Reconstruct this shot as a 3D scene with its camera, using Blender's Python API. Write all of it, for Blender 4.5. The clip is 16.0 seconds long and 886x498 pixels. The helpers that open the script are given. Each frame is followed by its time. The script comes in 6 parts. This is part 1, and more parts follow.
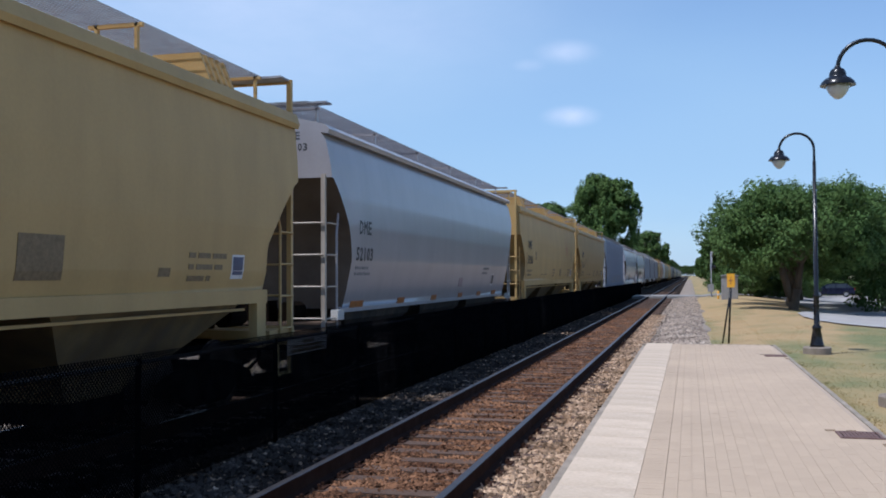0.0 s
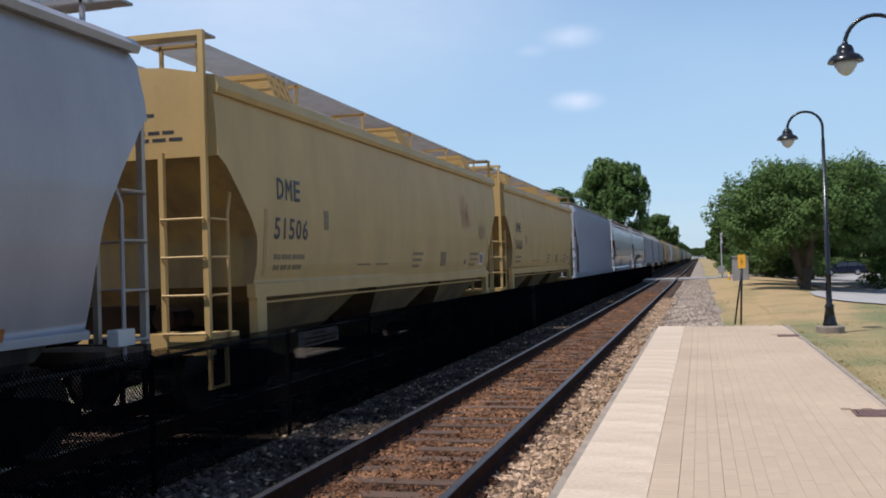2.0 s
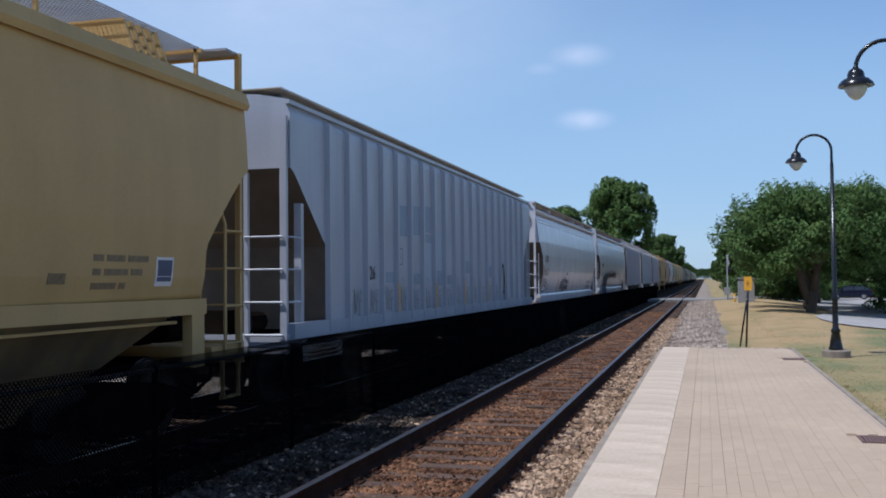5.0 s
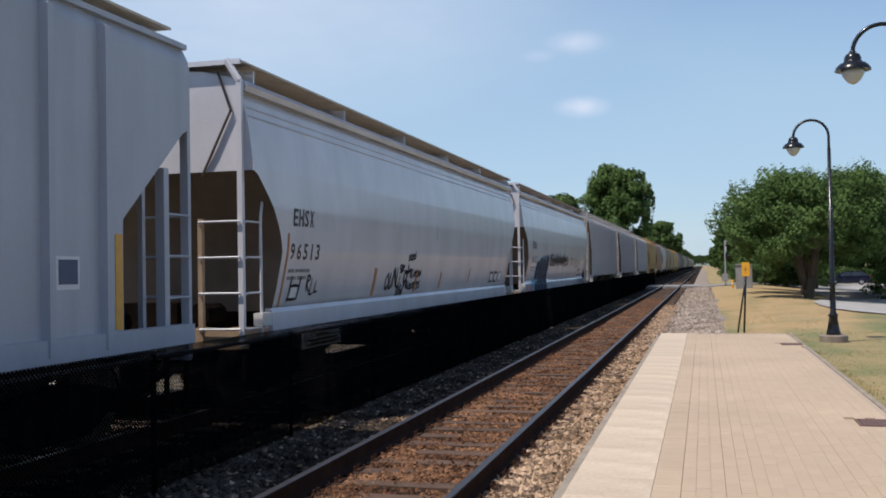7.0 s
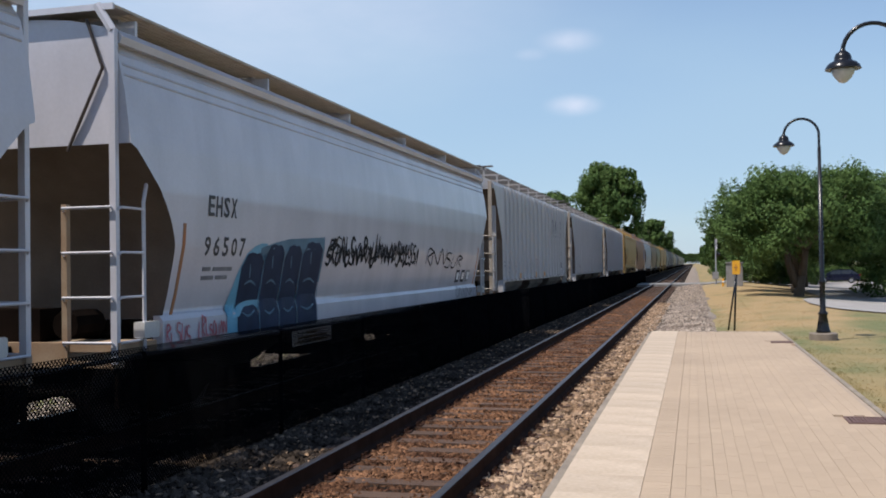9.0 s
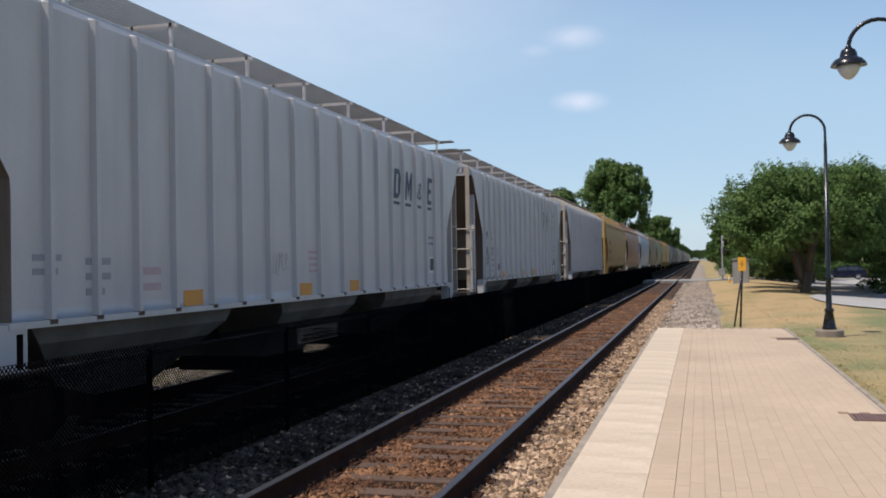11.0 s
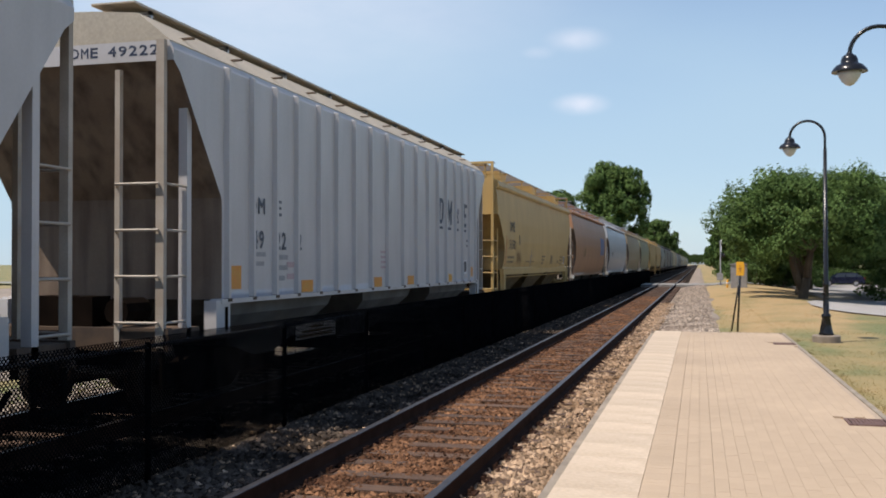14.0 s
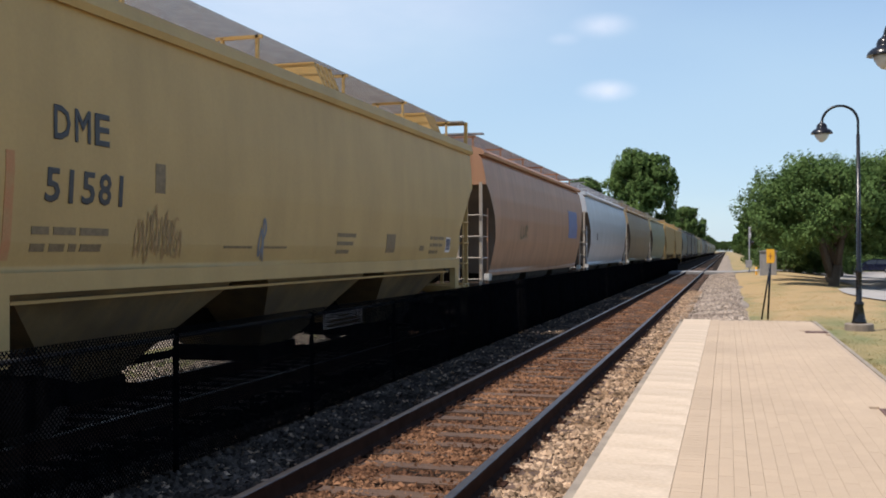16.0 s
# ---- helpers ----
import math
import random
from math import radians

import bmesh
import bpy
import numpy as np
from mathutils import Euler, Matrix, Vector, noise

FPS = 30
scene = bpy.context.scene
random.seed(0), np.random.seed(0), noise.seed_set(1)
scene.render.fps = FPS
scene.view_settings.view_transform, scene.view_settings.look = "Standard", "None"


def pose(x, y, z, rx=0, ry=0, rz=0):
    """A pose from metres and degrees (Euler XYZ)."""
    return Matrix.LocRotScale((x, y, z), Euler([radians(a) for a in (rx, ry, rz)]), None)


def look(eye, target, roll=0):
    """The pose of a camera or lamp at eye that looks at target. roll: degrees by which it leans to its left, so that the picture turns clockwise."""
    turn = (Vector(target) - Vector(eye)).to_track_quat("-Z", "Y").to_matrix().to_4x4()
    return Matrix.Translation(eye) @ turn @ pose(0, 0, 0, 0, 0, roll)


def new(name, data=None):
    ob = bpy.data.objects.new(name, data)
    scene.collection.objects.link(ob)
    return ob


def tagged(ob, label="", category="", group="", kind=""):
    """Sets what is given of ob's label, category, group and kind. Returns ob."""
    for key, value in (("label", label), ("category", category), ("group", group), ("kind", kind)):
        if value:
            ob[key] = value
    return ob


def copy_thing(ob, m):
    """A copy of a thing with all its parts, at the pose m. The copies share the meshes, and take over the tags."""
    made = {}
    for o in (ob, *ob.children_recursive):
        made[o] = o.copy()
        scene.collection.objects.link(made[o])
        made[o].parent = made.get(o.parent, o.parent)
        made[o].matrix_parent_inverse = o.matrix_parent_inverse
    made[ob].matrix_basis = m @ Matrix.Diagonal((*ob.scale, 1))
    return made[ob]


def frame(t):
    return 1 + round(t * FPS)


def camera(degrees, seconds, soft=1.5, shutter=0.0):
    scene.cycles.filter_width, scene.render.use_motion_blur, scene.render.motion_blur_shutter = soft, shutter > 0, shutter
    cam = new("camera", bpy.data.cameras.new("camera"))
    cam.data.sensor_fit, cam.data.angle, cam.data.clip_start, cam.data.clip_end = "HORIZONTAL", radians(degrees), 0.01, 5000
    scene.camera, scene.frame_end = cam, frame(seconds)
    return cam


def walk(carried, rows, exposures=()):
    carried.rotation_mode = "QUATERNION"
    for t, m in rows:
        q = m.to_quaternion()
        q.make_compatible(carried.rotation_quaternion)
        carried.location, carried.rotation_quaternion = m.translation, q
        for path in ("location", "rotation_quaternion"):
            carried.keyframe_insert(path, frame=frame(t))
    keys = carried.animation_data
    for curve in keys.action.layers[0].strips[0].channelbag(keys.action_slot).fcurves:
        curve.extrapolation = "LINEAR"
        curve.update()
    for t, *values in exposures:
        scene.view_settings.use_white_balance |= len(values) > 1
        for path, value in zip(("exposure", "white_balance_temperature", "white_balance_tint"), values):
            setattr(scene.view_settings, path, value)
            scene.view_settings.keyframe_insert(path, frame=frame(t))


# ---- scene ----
import functools

EYE = 1.64          # eye above the platform's top, which is z = 0
RAIL = -0.17        # rail head
BED = -0.37         # ballast between the tracks
TRACK_NEAR = -2.76  # centre lines of the two tracks
TRACK_FAR = -7.20
SPEED = 11.12       # metres a second, towards the camera

cam = camera(49.0, 16.0, soft=1.85)
PATH = [
    (0.0, 0.019, -0.040, 1.652, 14.24, 1.60, 0.29),
    (0.5, 0.024, -0.012, 1.669, 14.54, 1.61, 1.42),
    (1.0, 0.009, 0.022, 1.670, 14.84, 1.40, 1.30),
    (1.5, 0.018, -0.000, 1.656, 15.09, 1.27, 1.45),
    (2.0, 0.010, -0.014, 1.649, 14.81, 0.95, 1.81),
    (2.5, -0.022, 0.030, 1.658, 15.05, 0.74, 1.56),
    (3.0, -0.006, -0.007, 1.661, 15.19, 1.07, 1.51),
    (3.5, -0.018, -0.003, 1.664, 15.32, 1.28, 0.79),
    (5.8, 0.000, 0.000, 1.640, 14.95, 1.99, 0.71),
    (6.0, -0.004, -0.029, 1.628, 14.87, 1.83, 0.80),
    (6.5, -0.005, 0.004, 1.639, 14.85, 1.34, 1.02),
    (7.0, -0.000, -0.000, 1.640, 15.00, 1.19, 1.01),
    (7.5, -0.006, -0.019, 1.640, 15.13, 1.22, 0.69),
    (8.0, 0.004, -0.023, 1.643, 14.98, 1.06, 0.60),
    (8.5, 0.025, -0.003, 1.637, 14.56, 1.01, 0.73),
    (9.0, 0.003, 0.006, 1.637, 14.49, 1.05, 0.92),
    (11.5, 0.021, -0.012, 1.646, 14.92, 0.83, 0.93),
    (12.0, 0.006, -0.013, 1.645, 14.93, 0.88, 0.79),
    (12.5, 0.003, -0.021, 1.650, 14.94, 0.97, 0.63),
    (13.0, 0.007, -0.024, 1.645, 14.75, 1.13, 0.40),
    (13.5, 0.013, -0.024, 1.637, 14.77, 0.96, 0.15),
    (14.0, 0.019, -0.045, 1.628, 14.75, 0.88, 0.06),
    (14.5, 0.026, -0.006, 1.638, 14.67, 0.85, -0.16),
    (15.0, 0.012, -0.003, 1.638, 14.67, 0.82, -0.27),
    (15.5, -0.013, 0.020, 1.620, 15.09, 0.58, 0.29),
    (16.0, -0.023, 0.041, 1.639, 16.28, 0.17, 0.23),]
walk(cam, [(t, pose(x, y, z, 90 + p, r, a)) for t, x, y, z, a, p, r in PATH],
     exposures=[(0.0, 0.0, 5450, 14), (1.0, -0.05, 5550, 14), (2.0, 0.10, 6000, 14), (2.7, 0.05, 5750, 14), (3.5, -0.05, 5450, 14), (5.8, -0.15, 5450, 14), (6.0, -0.12, 5480, 14), (6.5, -0.05, 5600, 14),
                (7.0, 0.03, 6250, 14), (8.5, 0.03, 6250, 14), (9.2, 0.05, 6200, 14), (11.5, 0.11, 6400, 14), (14.0, 0.17, 6550, 14), (16.0, 0.25, 6400, 14)])

# ---- world and sun ----
SUN_WAY = Vector((0.42, 0.32, -1.0)).normalized()
world = bpy.data.worlds.new("sky")
scene.world = world
world.use_nodes = True
wn, wl = world.node_tree.nodes, world.node_tree.links
wn.clear()
sky = wn.new("ShaderNodeTexSky")
sky.sky_type = "NISHITA"
sky.sun_disc = False
sky.sun_elevation = math.asin(-SUN_WAY.z)
sky.sun_rotation = math.atan2(-SUN_WAY.x, -SUN_WAY.y)
sky.air_density, sky.dust_density, sky.ozone_density = 1.0, 0.3, 3.0
tc = wn.new("ShaderNodeTexCoord")
mp = wn.new("ShaderNodeMapping")
mp.inputs["Scale"].default_value = (1.5, 1.5, 4.0)
mp.inputs["Rotation"].default_value = (0.0, radians(8), radians(25))
cn = wn.new("ShaderNodeTexNoise")
cn.inputs["Scale"].default_value, cn.inputs["Detail"].default_value = 1.3, 6.0
cn.inputs["Roughness"].default_value = 0.5
cr = wn.new("ShaderNodeMapRange")
cr.inputs["From Min"].default_value, cr.inputs["From Max"].default_value = 0.40, 0.72
cr.inputs["To Min"].default_value, cr.inputs["To Max"].default_value = 0.62, 1.0
wl.new(tc.outputs["Generated"], mp.inputs["Vector"])
wl.new(mp.outputs["Vector"], cn.inputs["Vector"])
wl.new(cn.outputs["Fac"], cr.inputs["Value"])
cm = wn.new("ShaderNodeMix")
cm.data_type = "RGBA"
cm.inputs["B"].default_value = (3.3, 4.68, 5.75, 1)
# the haze thins towards the zenith
sx_ = wn.new("ShaderNodeSeparateXYZ")
wl.new(tc.outputs["Generated"], sx_.inputs[0])
thin = wn.new("ShaderNodeMapRange")
thin.interpolation_type = "SMOOTHSTEP"
thin.inputs["From Min"].default_value, thin.inputs["From Max"].default_value = 0.22, 0.75
thin.inputs["To Min"].default_value, thin.inputs["To Max"].default_value = 0.95, 0.05
wl.new(sx_.outputs["Z"], thin.inputs["Value"])
hz = wn.new("ShaderNodeMath")
hz.operation = "MULTIPLY"
wl.new(cr.outputs["Result"], hz.inputs[0])
wl.new(thin.outputs["Result"], hz.inputs[1])
# away from the sun and above the haze the blue deepens
aside = wn.new("ShaderNodeMapRange")
aside.interpolation_type = "SMOOTHSTEP"
aside.inputs["From Min"].default_value, aside.inputs["From Max"].default_value = -0.30, 0.20
aside.inputs["To Min"].default_value, aside.inputs["To Max"].default_value = 0.05, 0.60
wl.new(sx_.outputs["X"], aside.inputs["Value"])
rise = wn.new("ShaderNodeMapRange")
rise.interpolation_type = "SMOOTHSTEP"
rise.inputs["From Min"].default_value, rise.inputs["From Max"].default_value = 0.10, 0.27
wl.new(sx_.outputs["Z"], rise.inputs["Value"])
deep_blue = wn.new("ShaderNodeMath")
deep_blue.operation = "MULTIPLY"
wl.new(aside.outputs["Result"], deep_blue.inputs[0])
wl.new(rise.outputs["Result"], deep_blue.inputs[1])
left_over = wn.new("ShaderNodeMath")
left_over.operation = "SUBTRACT"
left_over.inputs[0].default_value = 1.0
wl.new(deep_blue.outputs[0], left_over.inputs[1])
hz2 = wn.new("ShaderNodeMath")
hz2.operation = "MULTIPLY"
wl.new(hz.outputs[0], hz2.inputs[0])
wl.new(left_over.outputs[0], hz2.inputs[1])
wl.new(hz2.outputs[0], cm.inputs["Factor"])
wl.new(sky.outputs["Color"], cm.inputs["A"])
veil = cm.outputs["Result"]
# small fair-weather clouds: a direction, a half width in radians, a density
pn = wn.new("ShaderNodeTexNoise")
pn.inputs["Scale"].default_value, pn.inputs["Detail"].default_value = 28.0, 5.0
wl.new(tc.outputs["Generated"], pn.inputs["Vector"])
pw = wn.new("ShaderNodeTexNoise")
pw.inputs["Scale"].default_value, pw.inputs["Detail"].default_value = 3.2, 7.0
pw.inputs["Roughness"].default_value = 0.6
wl.new(mp.outputs["Vector"], pw.inputs["Vector"])
for way, wide, dense in (((-0.44, 0.85, 0.30), 0.50, 0.50), ((0.05, 0.93, 0.36), 0.22, 0.25), ((-0.1147, 0.9803, 0.1607), 0.036, 0.75), ((-0.1164, 0.9678, 0.2233), 0.040, 0.45), ((-0.1543, 0.965, 0.2119), 0.022, 0.22),
                         ((-0.75, 0.5, 0.35), 0.10, 0.6), ((0.6, 0.6, 0.5), 0.12, 0.6), ((0.2, -0.8, 0.4), 0.12, 0.6)):
    su = wn.new("ShaderNodeVectorMath")
    su.operation = "SUBTRACT"
    su.inputs[1].default_value = way
    wl.new(tc.outputs["Generated"], su.inputs[0])
    sc_ = wn.new("ShaderNodeVectorMath")
    sc_.operation = "MULTIPLY"
    sc_.inputs[1].default_value = (1.0, 1.0, 2.6)
    wl.new(su.outputs["Vector"], sc_.inputs[0])
    le = wn.new("ShaderNodeVectorMath")
    le.operation = "LENGTH"
    wl.new(sc_.outputs["Vector"], le.inputs[0])
    ra = wn.new("ShaderNodeMapRange")
    ra.interpolation_type = "SMOOTHSTEP"
    ra.inputs["From Min"].default_value, ra.inputs["From Max"].default_value = wide, 0.0
    ra.inputs["To Max"].default_value = 1.0
    wl.new(le.outputs["Value"], ra.inputs["Value"])
    mu = wn.new("ShaderNodeMath")
    mu.operation = "MULTIPLY"
    wl.new(ra.outputs["Result"], mu.inputs[0])
    wl.new((pn if wide < 0.2 else pw).outputs["Fac"], mu.inputs[1])
    m2 = wn.new("ShaderNodeMath")
    m2.operation, m2.use_clamp = "MULTIPLY", True
    m2.inputs[1].default_value = dense * 1.7
    wl.new(mu.outputs[0], m2.inputs[0])
    mixc = wn.new("ShaderNodeMix")
    mixc.data_type = "RGBA"
    mixc.inputs["B"].default_value = (6.2, 6.5, 7.2, 1)
    wl.new(m2.outputs[0], mixc.inputs["Factor"])
    wl.new(veil, mixc.inputs["A"])
    veil = mixc.outputs["Result"]
bg = wn.new("ShaderNodeBackground")
bg.inputs["Strength"].default_value = 0.128
wo = wn.new("ShaderNodeOutputWorld")
wl.new(veil, bg.inputs["Color"])
wl.new(bg.outputs["Background"], wo.inputs["Surface"])
sun = new("sun", bpy.data.lights.new("sun", "SUN"))
sun.data.energy, sun.data.angle, sun.data.color = 4.7, radians(0.55), (1.0, 0.92, 0.80)
sun.matrix_world = look((-40, -16, 95), Vector((-40, -16, 95)) + SUN_WAY)


# ---- materials ----
def mat(name, a, b, scale=6.0, rough=0.6, metal=0.0, bump=0.0, fine=60.0, stretch=(1, 1, 1), streak=0.0, dirt=(0.12, 0.09, 0.06), spread=0.0, spec=0.5, grain=0.35):
    """Two colours mixed by coarse noise, a finer grain, streaks of dirt, and a fine relief."""
    m = bpy.data.materials.new(name)
    m.use_nodes = True
    n, l = m.node_tree.nodes, m.node_tree.links
    bs = n["Principled BSDF"]
    bs.inputs["Roughness"].default_value, bs.inputs["Metallic"].default_value = rough, metal
    bs.inputs["Specular IOR Level"].default_value = spec
    co = n.new("ShaderNodeTexCoord")
    mpn = n.new("ShaderNodeMapping")
    mpn.inputs["Scale"].default_value = stretch
    l.new(co.outputs["Object"], mpn.inputs["Vector"])
    n1 = n.new("ShaderNodeTexNoise")
    n1.inputs["Scale"].default_value, n1.inputs["Detail"].default_value = scale, 5
    l.new(mpn.outputs["Vector"], n1.inputs["Vector"])
    n2 = n.new("ShaderNodeTexNoise")
    n2.inputs["Scale"].default_value, n2.inputs["Detail"].default_value = fine, 3
    l.new(co.outputs["Object"], n2.inputs["Vector"])
    ramp = n.new("ShaderNodeMapRange")
    ramp.inputs["From Min"].default_value, ramp.inputs["From Max"].default_value = 0.32, 0.68
    l.new(n1.outputs["Fac"], ramp.inputs["Value"])
    mx = n.new("ShaderNodeMix")
    mx.data_type = "RGBA"
    mx.inputs["A"].default_value, mx.inputs["B"].default_value = (*a, 1), (*b, 1)
    l.new(ramp.outputs["Result"], mx.inputs["Factor"])
    gr = n.new("ShaderNodeMix")
    gr.data_type, gr.blend_type = "RGBA", "MULTIPLY"
    gr.inputs["Factor"].default_value = grain
    l.new(mx.outputs["Result"], gr.inputs["A"])
    l.new(n2.outputs["Fac"], gr.inputs["B"])
    br = n.new("ShaderNodeHueSaturation")
    br.inputs["Value"].default_value = 1 + 0.57 * grain
    l.new(gr.outputs["Result"], br.inputs["Color"])
    last = br.outputs["Color"]
    if streak:
        m3 = n.new("ShaderNodeMapping")
        m3.inputs["Scale"].default_value = (3.0, 3.0, 0.25)
        l.new(co.outputs["Object"], m3.inputs["Vector"])
        n3 = n.new("ShaderNodeTexNoise")
        n3.inputs["Scale"].default_value, n3.inputs["Detail"].default_value = 1.4, 6
        l.new(m3.outputs["Vector"], n3.inputs["Vector"])
        r3 = n.new("ShaderNodeMapRange")
        r3.inputs["From Min"].default_value, r3.inputs["From Max"].default_value = 0.45, 0.75
        r3.inputs["To Max"].default_value = streak
        l.new(n3.outputs["Fac"], r3.inputs["Value"])
        mx3 = n.new("ShaderNodeMix")
        mx3.data_type = "RGBA"
        mx3.inputs["B"].default_value = (*dirt, 1)
        l.new(r3.outputs["Result"], mx3.inputs["Factor"])
        l.new(last, mx3.inputs["A"])
        last = mx3.outputs["Result"]
    if spread:
        oi = n.new("ShaderNodeObjectInfo")
        ge = n.new("ShaderNodeNewGeometry")
        ad = n.new("ShaderNodeMath")
        ad.operation = "ADD"
        l.new(oi.outputs["Random"], ad.inputs[0])
        l.new(ge.outputs["Random Per Island"], ad.inputs[1])
        fr = n.new("ShaderNodeMath")
        fr.operation = "FRACT"
        l.new(ad.outputs[0], fr.inputs[0])
        r4 = n.new("ShaderNodeMapRange")
        r4.inputs["To Min"].default_value, r4.inputs["To Max"].default_value = 1 - spread, 1 + spread
        l.new(fr.outputs[0], r4.inputs["Value"])
        hs = n.new("ShaderNodeHueSaturation")
        l.new(r4.outputs["Result"], hs.inputs["Value"])
        l.new(last, hs.inputs["Color"])
        last = hs.outputs["Color"]
    l.new(last, bs.inputs["Base Color"])
    if bump:
        bp = n.new("ShaderNodeBump")
        bp.inputs["Strength"].default_value = bump
        bp.inputs["Distance"].default_value = 0.02
        l.new(n2.outputs["Fac"], bp.inputs["Height"])
        l.new(bp.outputs["Normal"], bs.inputs["Normal"])
    return m


def shade(c, k):
    return tuple(v * k for v in c)


def paint(name, c, rough=0.45, streak=0.35, spec=0.5):
    return mat(name, c, shade(c, 0.86), 1.3, rough, 0, 0.04, 25, (1, 1, 0.5), streak, shade(c, 0.45), spec=spec, grain=0.12)


def lawn(name, k, bump):
    """Grass burnt tan in a broad swath, greener along its edges and in patches."""
    m = mat(name, shade((0.150, 0.158, 0.062), k), shade((0.35, 0.245, 0.115), k), 0.55, 0.95, 0, bump, 30, (1.2, 0.55, 1), spread=0.12 if not bump else 0.0, grain=0.3)
    n, l = m.node_tree.nodes, m.node_tree.links
    co = next(o for o in n if o.type == "TEX_COORD")
    ramp = next(o for o in n if o.type == "MAP_RANGE" and o.inputs["From Max"].default_value < 0.7)
    mix = ramp.outputs["Result"].links[0].to_node
    total = ramp.outputs["Result"]
    # (way across, from, to, share): the swath lies beyond the platform's end, the green along the car park and beside the gravel
    for way, lo, hi, share in (((0, 1, 0), 21.0, 34.0, 0.48), ((1, -0.085, 0), 1.3, 2.3, -0.65), ((1, 0.02, 0), 2.1, 1.2, -0.45), ((0, 1, 0), 70.0, 95.0, -0.35)):
        r = n.new("ShaderNodeMapRange")
        r.interpolation_type = "SMOOTHSTEP"
        r.inputs["From Min"].default_value, r.inputs["From Max"].default_value = lo, hi
        r.inputs["To Min"].default_value, r.inputs["To Max"].default_value = 0.0, share
        dot = n.new("ShaderNodeVectorMath")
        dot.operation = "DOT_PRODUCT"
        dot.inputs[1].default_value = way
        l.new(co.outputs["Object"], dot.inputs[0])
        l.new(dot.outputs["Value"], r.inputs["Value"])
        add = n.new("ShaderNodeMath")
        add.operation = "ADD"
        l.new(total, add.inputs[0])
        l.new(r.outputs["Result"], add.inputs[1])
        total = add.outputs[0]
    last = n.new("ShaderNodeMath")
    last.operation, last.use_clamp = "ADD", True
    last.inputs[1].default_value = 0.0
    l.new(total, last.inputs[0])
    l.new(last.outputs[0], mix.inputs["Factor"])
    return m


M_YELLOW = paint("yellow_paint", (0.53, 0.355, 0.140), 0.55, 0.08, 0.30)
M_GREY = paint("grey_paint", (0.37, 0.35, 0.36), 0.28, 0.08)
M_WHITE = paint("pale_grey_paint", (0.63, 0.615, 0.645), 0.25, 0.07)
M_RIBGREY = paint("warm_grey_paint", (0.525, 0.50, 0.49), 0.42, 0.14)
M_BLUE = paint("pale_blue_paint", (0.42, 0.435, 0.485), 0.38, 0.18)
M_BROWN = paint("faded_brown_paint", (0.43, 0.225, 0.125), 0.5, 0.4)
M_TAN = paint("tan_paint", (0.34, 0.25, 0.14), 0.55, 0.5)
M_CHALK = paint("white_paint", (0.52, 0.54, 0.57), 0.4, 0.2)
M_DARK = paint("dark_paint", (0.05, 0.055, 0.07), 0.5, 0.2)
M_SLATE = paint("grey_green_paint", (0.15, 0.18, 0.18), 0.5, 0.3)
M_OLIVE = paint("olive_paint", (0.30, 0.28, 0.16), 0.5, 0.4)
# Near black: grime, with the shade under the cars put into its colour
M_GRIMESHADE = mat("grimy_steel", (0.006, 0.005, 0.0045), (0.014, 0.010, 0.008), 3, 0.85, 0, 0.2, spec=0.0)
M_GRATE = mat("galvanised_grating", (0.34, 0.335, 0.35), (0.25, 0.245, 0.26), 5, 0.5, 0.2)
M_GRATEDIM = mat("grubby_grating", (0.21, 0.195, 0.18), (0.15, 0.14, 0.13), 5, 0.6, 0.2)
M_DUSTYROOF = mat("grain_dusted_roof", (0.46, 0.40, 0.31), (0.38, 0.33, 0.26), 1.5, 0.8, 0, 0.1, 30)
M_GRATETAN = mat("weathered_grating", (0.52, 0.44, 0.345), (0.42, 0.35, 0.27), 5, 0.6, 0.2)
M_WHEEL = mat("wheel_steel", (0.06, 0.045, 0.036), (0.09, 0.07, 0.06), 6, 0.5, 0.6)
M_BLACK = mat("black_paint", (0.008, 0.008, 0.009), (0.013, 0.013, 0.014), 5, 0.25, spec=0.4)
M_SILLDARK = mat("rust_dark_sill", (0.12, 0.075, 0.045), (0.05, 0.034, 0.025), 2.5, 0.8)
# Dirt and the sun's warmth on posts and ladders, both in this colour
M_GRUBBYSUN = mat("grubby_warm_grey_paint", (0.44, 0.39, 0.33), (0.33, 0.27, 0.21), 2.0, 0.6)
M_FRAME = mat("rusty_tan_frame", (0.40, 0.30, 0.20), (0.30, 0.19, 0.11), 2.5, 0.7)
# Lighter than the mesh: sun on the top rail put into its colour
M_FENCERAIL = mat("worn_black_vinyl", (0.045, 0.045, 0.05), (0.03, 0.03, 0.034), 5, 0.45, spec=0.4)
M_FENCE = mat("black_vinyl", (0.003, 0.003, 0.0034), (0.006, 0.006, 0.0065), 5, 0.6, spec=0.0)
M_INK = mat("dark_blue_lettering", (0.022, 0.032, 0.062), (0.035, 0.046, 0.08), 8, 0.5)
M_INKFADED = mat("faded_blue_lettering", (0.055, 0.062, 0.085), (0.10, 0.11, 0.135), 12, 0.55)
M_INKBLACK = mat("black_lettering", (0.025, 0.025, 0.03), (0.045, 0.045, 0.05), 8, 0.5)
M_FAINT = mat("faded_lettering", (0.17, 0.115, 0.055), (0.25, 0.175, 0.09), 20, 0.6)
M_ORANGE = mat("orange_reflector", (0.62, 0.22, 0.02), (0.55, 0.26, 0.03), 10, 0.4)
M_DULLORANGE = mat("dull_orange_reflector", (0.42, 0.15, 0.03), (0.30, 0.12, 0.035), 10, 0.5)
